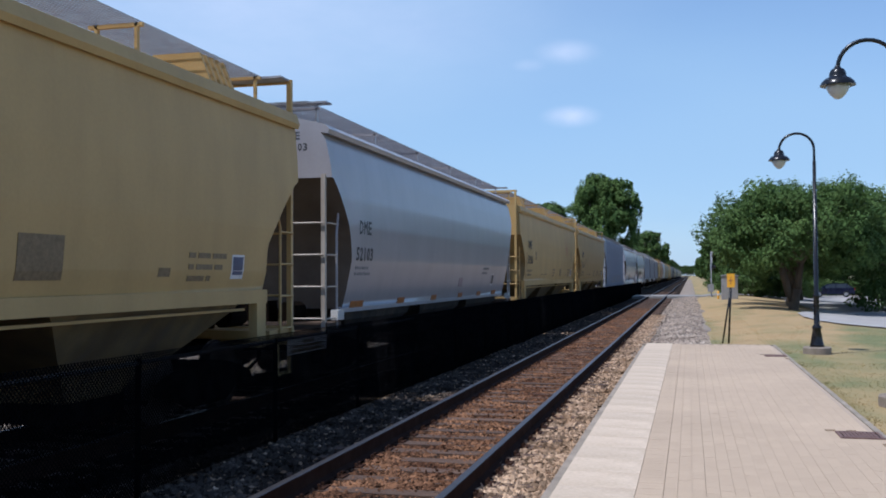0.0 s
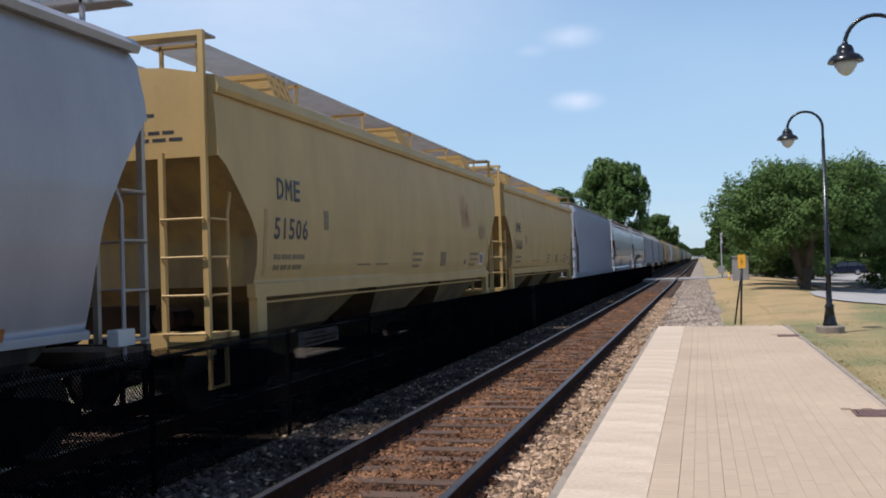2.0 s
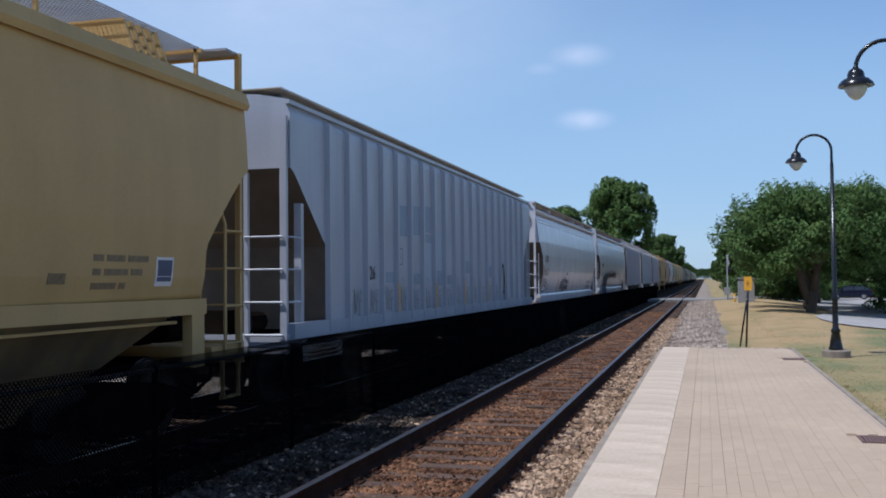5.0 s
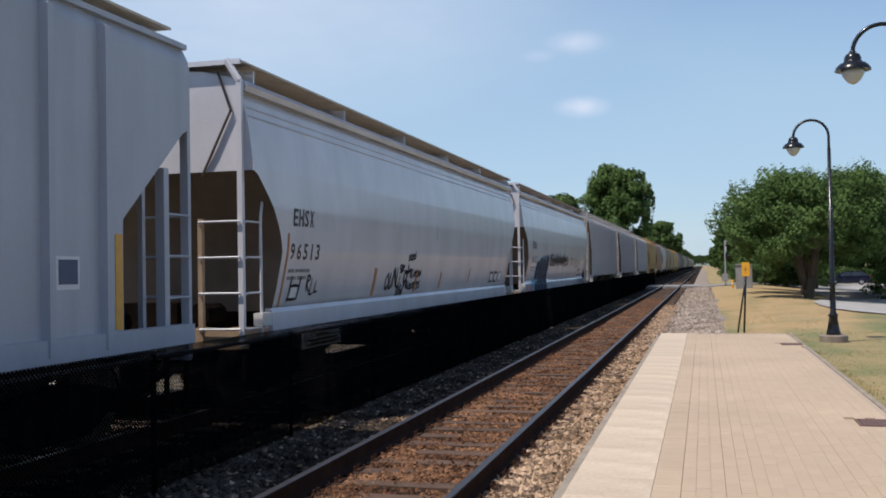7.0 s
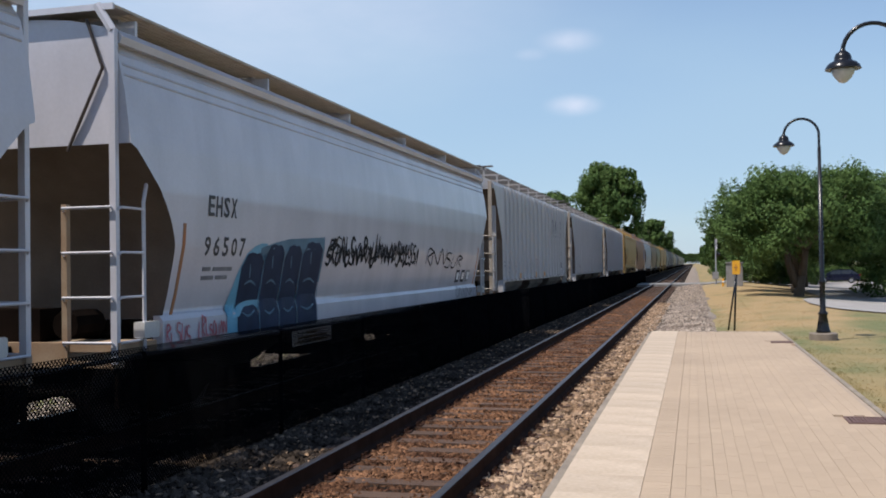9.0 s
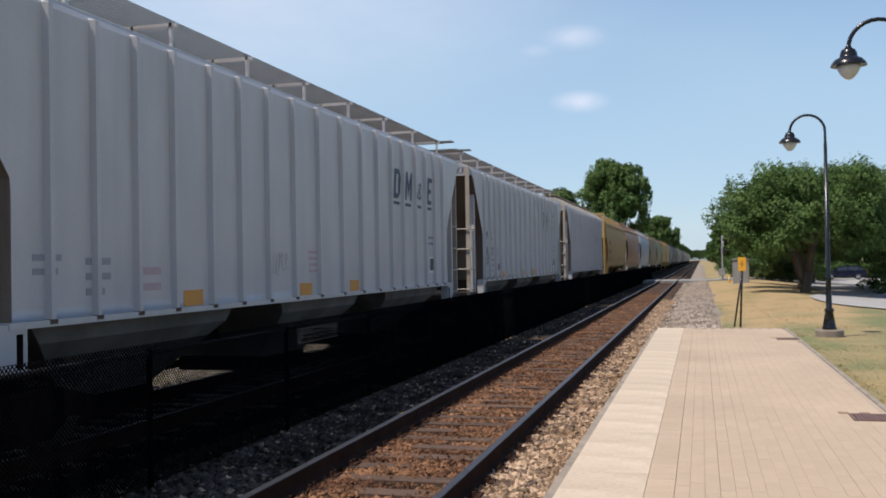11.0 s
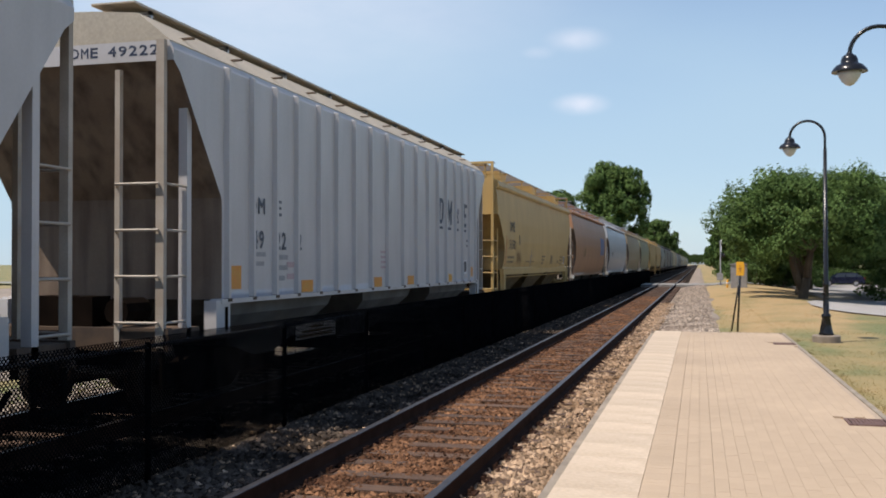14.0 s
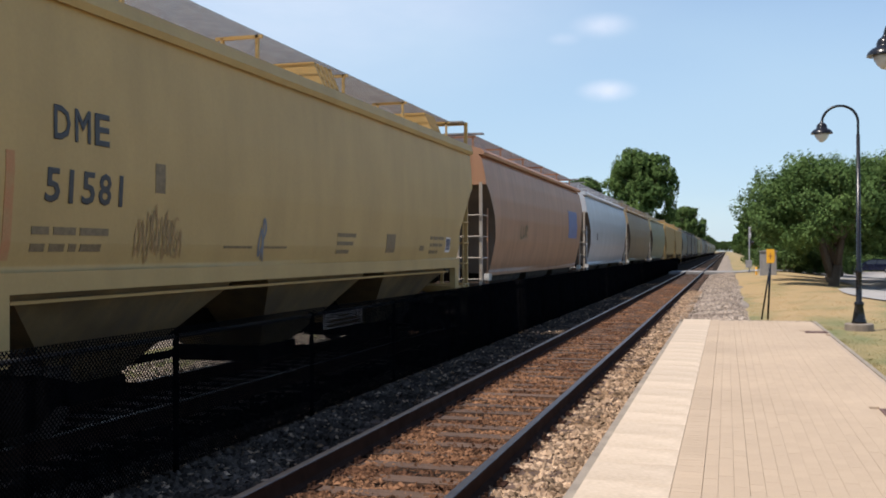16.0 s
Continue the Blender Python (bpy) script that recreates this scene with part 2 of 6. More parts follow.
M_AMBER = mat("amber_reflector", (0.70, 0.36, 0.03), (0.62, 0.30, 0.03), 10, 0.4)
M_RUSTSTREAK = mat("orange_rust", (0.45, 0.16, 0.05), (0.36, 0.18, 0.08), 8, 0.7)
M_RUSTRED = mat("orange_rust_wash", (0.52, 0.22, 0.09), (0.47, 0.27, 0.11), 8, 0.7)
M_RUSTFAINT = mat("faint_rust_stain", (0.43, 0.27, 0.11), (0.40, 0.24, 0.10), 8, 0.7)
M_RAIL = mat("rusty_rail", (0.030, 0.015, 0.010), (0.052, 0.027, 0.018), 4, 0.85, 0.0, 0.1, spec=0.05)
M_RAILTOP = mat("polished_rail_head", (0.13, 0.12, 0.12), (0.09, 0.08, 0.08), 6, 0.42, 0.8)
M_TIE = mat("weathered_oak_tie", (0.060, 0.034, 0.022), (0.12, 0.072, 0.046), 3, 0.9, 0, 0.5, 70, (1, 8, 1), spread=0.25)
# Bed colour lowered to carry the shade under the train besides rust
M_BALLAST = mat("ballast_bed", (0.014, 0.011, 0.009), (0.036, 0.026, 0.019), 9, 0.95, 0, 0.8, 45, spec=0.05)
M_STONE = mat("ballast_stone", (0.19, 0.120, 0.070), (0.40, 0.285, 0.19), 2, 0.9, 0, 0.2, 40, spread=0.65, spec=0.1)
# Stone colour lowered to hold the train's shadow between the tracks
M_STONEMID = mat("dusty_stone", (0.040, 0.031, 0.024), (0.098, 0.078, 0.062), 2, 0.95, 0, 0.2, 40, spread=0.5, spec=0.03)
# Almost black: deep shade by the train put into the stone colour
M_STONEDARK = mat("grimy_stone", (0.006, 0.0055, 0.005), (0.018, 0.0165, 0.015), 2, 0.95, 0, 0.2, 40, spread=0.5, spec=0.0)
M_GRAVELSTONE = mat("pale_gravel_stone", (0.23, 0.19, 0.155), (0.37, 0.315, 0.26), 2, 0.9, 0, 0.2, 40, spread=0.5)
M_PATHSTONE = mat("brownish_gravel_stone", (0.25, 0.20, 0.16), (0.41, 0.34, 0.275), 0.8, 0.9, 0, 0.2, 40, spread=0.5, spec=0.1)
M_STONEBROWN = mat("rust_stained_stone", (0.070, 0.033, 0.019), (0.23, 0.120, 0.064), 2, 0.9, 0, 0.2, 40, spread=0.7, spec=0.1)
M_BRICK = mat("tan_paver", (0.395, 0.302, 0.208), (0.465, 0.356, 0.247), 0.5, 0.85, 0, 0.12, 90, spread=0.03)
M_JOINT = mat("paver_sand", (0.35, 0.28, 0.21), (0.40, 0.32, 0.245), 6, 0.95)
M_TACTILE = mat("pale_tactile_tile", (0.455, 0.360, 0.258), (0.575, 0.470, 0.352), 2.2, 0.8, 0, 0.4, 28, spread=0.06)
M_CONCRETE = mat("grey_concrete", (0.21, 0.178, 0.14), (0.31, 0.265, 0.21), 3, 0.9, 0, 0.3, 50)
M_FOOTING = mat("weathered_brown_concrete", (0.19, 0.155, 0.12), (0.26, 0.215, 0.17), 4, 0.9, 0, 0.3, 40)
M_GRASS = lawn("dry_lawn", 1.0, 0.4)
M_BLADE = lawn("grass_blade", 1.25, 0.0)
M_GRAVEL = mat("grey_gravel", (0.20, 0.16, 0.125), (0.30, 0.25, 0.20), 1.2, 0.95, 0, 0.9, 35)
M_ASPHALT = mat("worn_asphalt", (0.20, 0.19, 0.18), (0.27, 0.26, 0.24), 0.8, 0.9, 0, 0.4, 60)
M_LEAF = mat("green_leaf", (0.050, 0.098, 0.022), (0.110, 0.172, 0.044), 0.45, 0.7, spread=0.12, spec=0.2)
M_LEAFDARK = mat("dark_green_leaf", (0.042, 0.080, 0.019), (0.100, 0.155, 0.040), 0.45, 0.7, spread=0.12, spec=0.2)
M_BARK = mat("brown_bark", (0.07, 0.05, 0.035), (0.13, 0.10, 0.07), 4, 0.9, 0, 0.6, 20, (1, 1, 0.3))
M_LAMPGLASS = mat("milky_lamp_glass", (0.62, 0.60, 0.56), (0.55, 0.53, 0.50), 6, 0.25)
M_SIGNWHITE = mat("white_sign_paint", (0.66, 0.65, 0.65), (0.74, 0.73, 0.73), 6, 0.5)
M_SIGNYELLOW = mat("yellow_sign_paint", (0.85, 0.42, 0.02), (0.80, 0.38, 0.02), 6, 0.45)
M_GALV = mat("galvanised_box", (0.36, 0.36, 0.37), (0.28, 0.28, 0.29), 3, 0.5, 0.3)


# ---- mesh helpers ----
def box(bm, x0, x1, y0, y1, z0, z1):
    v = [bm.verts.new(p) for p in ((x0, y0, z0), (x1, y0, z0), (x1, y1, z0), (x0, y1, z0), (x0, y0, z1), (x1, y0, z1), (x1, y1, z1), (x0, y1, z1))]
    for q in ((3, 2, 1, 0), (4, 5, 6, 7), (0, 1, 5, 4), (1, 2, 6, 5), (2, 3, 7, 6), (3, 0, 4, 7)):
        bm.faces.new([v[i] for i in q])


def tube(bm, p0, p1, r, n=6, r1=None):
    p0, p1 = Vector(p0), Vector(p1)
    q = (p1 - p0).to_track_quat("Z", "Y").to_matrix()
    ring = []
    for p, rr in ((p0, r), (p1, r if r1 is None else r1)):
        ring.append([bm.verts.new(p + q @ Vector((rr * math.cos(2 * math.pi * i / n), rr * math.sin(2 * math.pi * i / n), 0))) for i in range(n)])
    for i in range(n):
        bm.faces.new((ring[0][i], ring[0][(i + 1) % n], ring[1][(i + 1) % n], ring[1][i]))
    bm.faces.new(ring[0][::-1])
    bm.faces.new(ring[1])


def path_tube(bm, pts, r, n=6):
    """One bent rod through a row of points."""
    pts = [Vector(p) for p in pts]
    rings, up = [], None
    for i, p in enumerate(pts):
        t = (pts[min(i + 1, len(pts) - 1)] - pts[max(i - 1, 0)]).normalized()
        up = t.orthogonal().normalized() if up is None else (up - t * up.dot(t)).normalized()
        side = t.cross(up)
        rings.append([bm.verts.new(p + r * (math.cos(2 * math.pi * k / n) * up + math.sin(2 * math.pi * k / n) * side)) for k in range(n)])
    for a, b in zip(rings, rings[1:]):
        for k in range(n):
            bm.faces.new((a[k], a[(k + 1) % n], b[(k + 1) % n], b[k]))
    bm.faces.new(rings[0][::-1])
    bm.faces.new(rings[-1])


def prism_y(bm, prof, y0, y1):
    """A prism along y over a closed profile of (x, z)."""
    a = [bm.verts.new((x, y0, z)) for x, z in prof]
    b = [bm.verts.new((x, y1, z)) for x, z in prof]
    n = len(prof)
    for i in range(n):
        bm.faces.new((a[i], a[(i + 1) % n], b[(i + 1) % n], b[i]))
    bm.faces.new(a[::-1])
    bm.faces.new(b)


def prism_x(bm, prof, x0, x1):
    """A prism along x over a closed profile of (y, z)."""
    a = [bm.verts.new((x0, y, z)) for y, z in prof]
    b = [bm.verts.new((x1, y, z)) for y, z in prof]
    n = len(prof)
    for i in range(n):
        bm.faces.new((a[i], a[(i + 1) % n], b[(i + 1) % n], b[i]))
    bm.faces.new(a[::-1])
    bm.faces.new(b)


def lathe(bm, prof, n=16, at=(0, 0, 0)):
    """A turned body over (radius, z) from bottom to top."""
    rings = [[bm.verts.new((at[0] + r * math.cos(2 * math.pi * i / n), at[1] + r * math.sin(2 * math.pi * i / n), at[2] + z)) for i in range(n)] for r, z in prof]
    for a, b in zip(rings, rings[1:]):
        for i in range(n):
            bm.faces.new((a[i], a[(i + 1) % n], b[(i + 1) % n], b[i]))
    bm.faces.new(rings[0][::-1])
    bm.faces.new(rings[-1])


def mesh_of(name, bm, material, smooth=False):
    bmesh.ops.recalc_face_normals(bm, faces=bm.faces)
    me = bpy.data.meshes.new(name)
    bm.to_mesh(me)
    bm.free()
    me.materials.append(material)
    if smooth:
        me.shade_smooth()
    return me


def part(name, bm, material, parent=None, label="", smooth=False):
    ob = new(name, mesh_of(name, bm, material, smooth))
    ob.parent = parent
    return tagged(ob, label)


def again(ob, m, parent=None):
    """Another object on the same mesh."""
    o = new(ob.name.split(".")[0], ob.data)
    o.parent = parent or ob.parent
    o.matrix_basis = m
    return o


@functools.cache
def character(ch):
    """One built-in character in a unit square."""
    cu = bpy.data.curves.new("letter", "FONT")
    cu.body, cu.size, cu.extrude, cu.resolution_u, cu.offset = ch, 1.0, 0.002, 2, 0.0
    cu.bevel_depth, cu.bevel_resolution = 0.022, 0
    tmp = bpy.data.objects.new("letter", cu)
    scene.collection.objects.link(tmp)
    bpy.context.view_layer.update()
    me = bpy.data.meshes.new_from_object(tmp.evaluated_get(bpy.context.evaluated_depsgraph_get()))
    bpy.data.objects.remove(tmp)
    bpy.data.curves.remove(cu)
    v = np.array([w.co[:] for w in me.vertices])
    lo, hi = v.min(0), v.max(0)
    me.transform(Matrix.Diagonal((1 / (hi[0] - lo[0]), 1 / (hi[1] - lo[1]), 0.08, 1)) @ Matrix.Translation((-lo[0], -lo[1], 0)))
    me.materials.clear()
    return me


def text_mesh(name, words, width, height, material, parent, m, fill=0.8):
    """Built-in lettering as wide and as high as given: each character is a piece of its own."""
    cell = width / (len(words) - (1 - fill) * 0.5)
    for i, ch in enumerate(words):
        me = character(ch).copy()
        wide = cell * fill * (0.32 if ch == "1" else 1.0)
        me.transform(Matrix.Translation((0.5 * (cell * fill - wide), 0, 0)) @ Matrix.Diagonal((wide, height, 1, 1)))
        me.materials.append(material)
        ob = new(name, me)
        ob.parent = parent
        ob.matrix_basis = m @ Matrix.Translation((i * cell, 0, 0))


# ---- ground, roads, tracks and platform ----
def grid_sheet(name, xs, ys, height, material, label, category):
    verts = [(x, y, height(x, y)) for y in ys for x in xs]
    w = len(xs)
    faces = [(j * w + i, j * w + i + 1, (j + 1) * w + i + 1, (j + 1) * w + i) for j in range(len(ys) - 1) for i in range(w - 1)]
    me = bpy.data.meshes.new(name)
    me.from_pydata(verts, [], faces)
    me.materials.append(material)
    me.shade_smooth()
    return tagged(new(name, me), label, category, kind="structure")


def smooth(a, b, v):
    v = min(1, max(0, (v - a) / (b - a)))
    return v * v * (3 - 2 * v)


def land(x, y):
    """The lawn's height: level with the platform beside it, falling away to the car park and into the track bed."""
    z = -0.06 - 0.42 * smooth(3.2, 9.0, x) * smooth(20, 60, y) - 0.35 * smooth(8, 14, x) * smooth(55, 95, y)
    z += 0.05 * noise.noise((x * 0.3, y * 0.3, 0)) * smooth(2.2, 4, x) * (1 - 0.85 * smooth(30, 42, y))
    z = z + (-0.46 - z) * smooth(3.4, 0.2, x) * smooth(24.0, 24.6, y) * 0.55
    z = z + (-0.55 - z) * smooth(0.2, -1.3, x)
    if x < -10:
        z = -0.55
    return z


xs = [-2500, -900, -300, -120, -60, -30, -18, -13, -10.6, -9.6, -6, -3, -1.6, -1.0, -0.5] + [0.1 + 0.35 * i for i in range(36)] + [14, 17, 21, 27, 40, 80, 200, 600, 2500]
ys = [-300, -80, -30, -10, -3] + [1.5 * i for i in range(16)] + [24.0, 24.7, 25.5] + [27 + 2 * i for i in range(45)] + [125, 145, 180, 240, 340, 600, 1200, 3000]
grid_sheet("ground", xs, ys, land, M_GRASS, "dry summer lawn, tan with green patches", "ground")


def bed_height(x, y):
    z = BED + 0.03 * noise.noise((x * 1.7, y * 1.7, 3))
    if abs(x - TRACK_NEAR) < 1.0 or abs(x - TRACK_FAR) < 1.0:
        z -= 0.012
    if x > -1.5:
        z = min(z, BED + 0.02)
    if y > 24.2 and x > -1.5:
        z += 0.17 * smooth(-1.5, 0.2, x) - 0.25 * smooth(0.35, 0.9, x)
    if x < -9:
        z -= 0.3 * smooth(-9, -10.2, x)
    return z


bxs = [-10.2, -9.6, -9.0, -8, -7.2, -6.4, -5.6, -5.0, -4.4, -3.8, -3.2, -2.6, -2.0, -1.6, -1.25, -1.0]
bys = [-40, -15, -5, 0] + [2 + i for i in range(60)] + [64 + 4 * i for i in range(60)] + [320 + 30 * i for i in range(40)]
grid_sheet("ballast_bed", bxs, bys, bed_height, M_BALLAST, "rust-brown crushed stone ballast with train shade in its colour", "ballast")
gys = [24.22 + 0.8 * i for i in range(80)] + [90 + 8 * i for i in range(40)]
grid_sheet("gravel_strip", [-1.0, -0.6, -0.1, 0.35, 0.6, 0.9], gys, bed_height, M_GRAVEL, "pale gravel shoulder beside the track", "gravel")
for v in bpy.data.objects["gravel_strip"].data.vertices:
    if v.co.x > 0.3:
        v.co.x += 0.35 * noise.noise((v.co.y * 0.45, 1.5, 0)) + 0.15 * noise.noise((v.co.y * 1.7, 7.5, 0))


grid_sheet("far_gravel", [-60, -40, -30, -22, -19, -16, -13, -10.2], [-30 + 12 * i for i in range(30)], lambda x, y: -0.53 - 0.12 * smooth(-11, -10.2, x), M_GRAVEL, "pale gravel beyond the train", "gravel")


def rail(x):
    bm = bmesh.new()
    prof = [(-0.07, -0.185), (0.07, -0.185), (0.07, -0.17), (0.012, -0.145), (0.009, -0.045), (0.035, -0.035), (0.037, -0.006),
            (0.030, 0.0), (-0.030, 0.0), (-0.037, -0.006), (-0.035, -0.035), (-0.009, -0.045), (-0.012, -0.145), (-0.07, -0.17)]
    prism_y(bm, prof, -30, 1200)
    ob = part("rail", bm, M_RAIL, None, "rust-brown steel rail with a polished head")
    ob.data.materials.append(M_RAILTOP)
    for p in ob.data.polygons:
        if p.normal.z > 0.5 and p.center.z > -0.01:
            p.material_index = 1
    ob.location = (x, 0, RAIL)
    return tagged(ob, "rust-brown steel rail with a polished head", "rail", "rails of the two tracks", "structure")


for c in (TRACK_NEAR, TRACK_FAR):
    rail(c - 0.753)
    rail(c + 0.753)

# platform slab with its paving
PX0, PX1, PEND = -1.02, 1.90, 24.1
bm = bmesh.new()
box(bm, PX0 + 0.002, PX1, -12, PEND, -0.45, -0.03)
platform = part("platform", bm, M_JOINT, None, "", False)
tagged(platform, "low station platform paved with tan brick", "platform", kind="structure")
bm = bmesh.new()
box(bm, PX0 - 0.095, PX0, -12, PEND, -0.6, -0.055)
part("edge_beam", bm, M_CONCRETE, platform, "grey concrete edge beam")
bm = bmesh.new()
box(bm, PX1, PX1 + 0.06, -12, PEND + 0.1, -0.4, -0.012)
part("kerb", bm, M_CONCRETE, platform, "grey concrete edging")
bm = bmesh.new()
box(bm, PX0 - 0.095, PX1, PEND, PEND + 0.10, -0.6, -0.012)
part("end_beam", bm, M_CONCRETE, platform, "grey concrete edging")


# ---- fence between the tracks ----
FX, FTOP = -4.90, 0.90
PANEL = 3.05


def fence_panel(y0):
    f = tagged(new("fence"), "black chain-link fence between the tracks", "fence", "fence bays between the tracks")
    f.location = (FX, y0, BED)
    return f


def build_fence():
    h = FTOP - BED
    first = fence_panel(7.95 - 5 * PANEL)
    bm = bmesh.new()
    tube(bm, (0, 0, -0.1), (0, 0, h + 0.01), 0.028, 10)
    part("post", bm, M_FENCE, first, smooth=True)
    bm = bmesh.new()
    tube(bm, (0, 0, h - 0.03), (0, PANEL, h - 0.03), 0.022, 8)
    part("top_rail", bm, M_FENCERAIL, first, smooth=True)
    bm = bmesh.new()
    step, top = 0.044, h + 0.055
    n = int((PANEL + top) / step)
    for i in range(n):
        a = -top + i * step
        for s, off in ((1, 0.003), (-1, -0.003)):
            y0, y1, z0, z1 = a, a + top - 0.05, 0.05, top
            if y0 < 0:
                z0, y0 = z0 - y0, 0
            if y1 > PANEL:
                z1, y1 = z1 - (y1 - PANEL), PANEL
            if z1 - z0 < 0.02:
                continue
            if s < 0:
                y0, y1 = PANEL - y0, PANEL - y1
            tube(bm, (0.03 + off, y0, z0), (0.03 + off, y1, z1), 0.0048, 6)
    part("chain_link", bm, M_FENCE, first, smooth=True)
    for i in range(1, 36):
        copy_thing(first, pose(FX, 7.95 + (i - 5) * PANEL, BED))


build_fence()
sign = tagged(new("fence_sign"), "weathered white warning sign wired to the fence", "sign")
sign.location = (FX + 0.012, 12.0, 0.765)
bm = bmesh.new()
box(bm, 0, 0.006, -0.68, 0.68, -0.105, 0.105)
part("plate", bm, M_SIGNWHITE, sign)
for z, w in ((0.05, 0.2), (-0.01, 0.5), (-0.06, 0.55)):
    bm = bmesh.new()
    box(bm, 0.006, 0.009, -w, w, z - 0.014, z + 0.014)
    part("lettering", bm, M_FAINT, sign, "faded unreadable line")


# ---- the train ----
def hull(car, half, L, edge, za, paint_m, slope_m):
    """A car's long shell over a half profile. Each end follows edge(z), and below za it is closed by a dirty sloping sheet."""
    zs = sorted({z for _, z in half} | {half[0][1] + (half[-1][1] - half[0][1]) * i / 26 for i in range(27)} | {za})
    def xat(z):
        for (x0, z0), (x1, z1) in zip(half, half[1:]):
            if z0 <= z <= z1 + 1e-6:
                return x0 + (x1 - x0) * (z - z0) / (z1 - z0)
        return half[-1][0]
    bm = bmesh.new()
    rows = [(xat(z), edge(z), z) for z in zs]
    for sx in (1, -1):
        v = [[bm.verts.new((sx * x, y, z)) for y in (e, L * 0.5, L - e)] for x, e, z in rows]
        for p, q in zip(v, v[1:]):
            for j in (0, 1):
                bm.faces.new((p[j], p[j + 1], q[j + 1], q[j]))
    for k in (0, 1):
        bs = bmesh.new()
        Y = (lambda y: L - y) if k else (lambda y: y)
        for (x0, e0, z0), (x1, e1, z1) in zip(rows, rows[1:]):
            if z0 >= za - 1e-6:
                bm.faces.new([bm.verts.new(p) for p in ((-x0, Y(e0), z0), (x0, Y(e0), z0), (x1, Y(e1), z1), (-x1, Y(e1), z1))])
            else:
                d = 0.012
                bs.faces.new([bs.verts.new(p) for p in ((-x0, Y(e0 + d), z0), (x0, Y(e0 + d), z0), (x1, Y(e1 + d), z1), (-x1, Y(e1 + d), z1))])
        bmesh.ops.remove_doubles(bs, verts=bs.verts, dist=0.001)
        soft_part("slope_sheet", bs, slope_m, car, "dirty sloping end sheet")
    bm.faces.new([bm.verts.new(p) for p in ((-half[0][0], edge(zs[0]), zs[0]), (half[0][0], edge(zs[0]), zs[0]), (half[0][0], L - edge(zs[0]), zs[0]), (-half[0][0], L - edge(zs[0]), zs[0]))])
    bmesh.ops.remove_doubles(bm, verts=bm.verts, dist=0.001)
    soft_part("body", bm, paint_m, car)


def soft_part(name, bm, material, parent, label="", angle=28):
    ob = part(name, bm, material, parent, label, True)
    ob.data.set_sharp_from_angle(angle=radians(angle))
    return ob


PROF = {
    "curved": [(1.385, 1.27), (1.46, 1.55), (1.575, 2.1), (1.62, 2.7), (1.60, 3.2), (1.54, 3.68), (1.46, 4.06), (1.34, 4.24)],
    "slab": [(1.50, 1.62), (1.565, 1.9), (1.61, 2.5), (1.61, 3.1), (1.585, 3.6), (1.55, 4.02), (1.46, 4.10)],
    "ribbed": [(1.52, 1.36), (1.52, 4.22), (1.46, 4.33)],
    "deep": [(1.52, 1.10), (1.52, 4.24), (1.43, 4.42)],
}
ROOF = {
    "curved": [(1.34, 4.20), (1.49, 4.18), (1.52, 4.25), (1.44, 4.33), (0.9, 4.46), (0.0, 4.54)],
    "slab": [(1.46, 4.05), (1.60, 4.01), (1.63, 4.08), (1.58, 4.23), (0.9, 4.36), (0.0, 4.42)],
    "ribbed": [(1.46, 4.29), (1.465, 4.33), (1.10, 4.49), (0.6, 4.60), (0.0, 4.63)],
    "deep": [(1.43, 4.38), (1.51, 4.38), (1.51, 4.44), (1.0, 4.54), (0.0, 4.60)],
}
# the side of a pale car with its skirt
PROF["skirt"] = [(1.457, 0.90), (1.452, 1.25), (1.409, 1.31)] + PROF["curved"][1:]
BOARD = {"curved": 4.72, "slab": 4.77, "ribbed": 4.79, "deep": 4.84}


def side_x(kind, z):
    """Half the width of a car's body at a height."""
    p = PROF[kind]
    for (x0, z0), (x1, z1) in zip(p, p[1:]):
        if z0 <= z <= z1:
            return x0 + (x1 - x0) * (z - z0) / (z1 - z0)
    return p[0][0]


def decal(name, car, kind, y0, y1, z0, z1, material, label="", lift=0.006):
    """A thin painted patch that follows the body's side."""
    bm = bmesh.new()
    n = max(2, int((z1 - z0) / 0.08)) if z1 - z0 > 0.1 else 1
    zz = [z0 + (z1 - z0) * i / n for i in range(n + 1)]
    prof = [(side_x(kind, z) + lift, z) for z in zz] + [(side_x(kind, z) - 0.02, z) for z in reversed(zz)]
    prism_y(bm, prof, y0, y1)
    return part(name, bm, material, car, label)


def side_text(car, kind, words, y, z, width, height, material, fill=0.8):
    lean = math.degrees(math.atan2(side_x(kind, z) - side_x(kind, z + height), height))
    text_mesh("letter", words, width, height, material, car, pose(side_x(kind, z) + 0.007, y, z, 90 - lean, 0, 90), fill)


def rib_ways(L, off=0.0):
    """Where the ribs stand along a ribbed car: closer together towards its ends."""
    half = (0.5, 1.44, 2.31, 3.14, 3.9, 4.76, 5.5, 6.22, 6.92)
    return [L / 2 + off + d for d in [-h for h in reversed(half)] + list(half)]


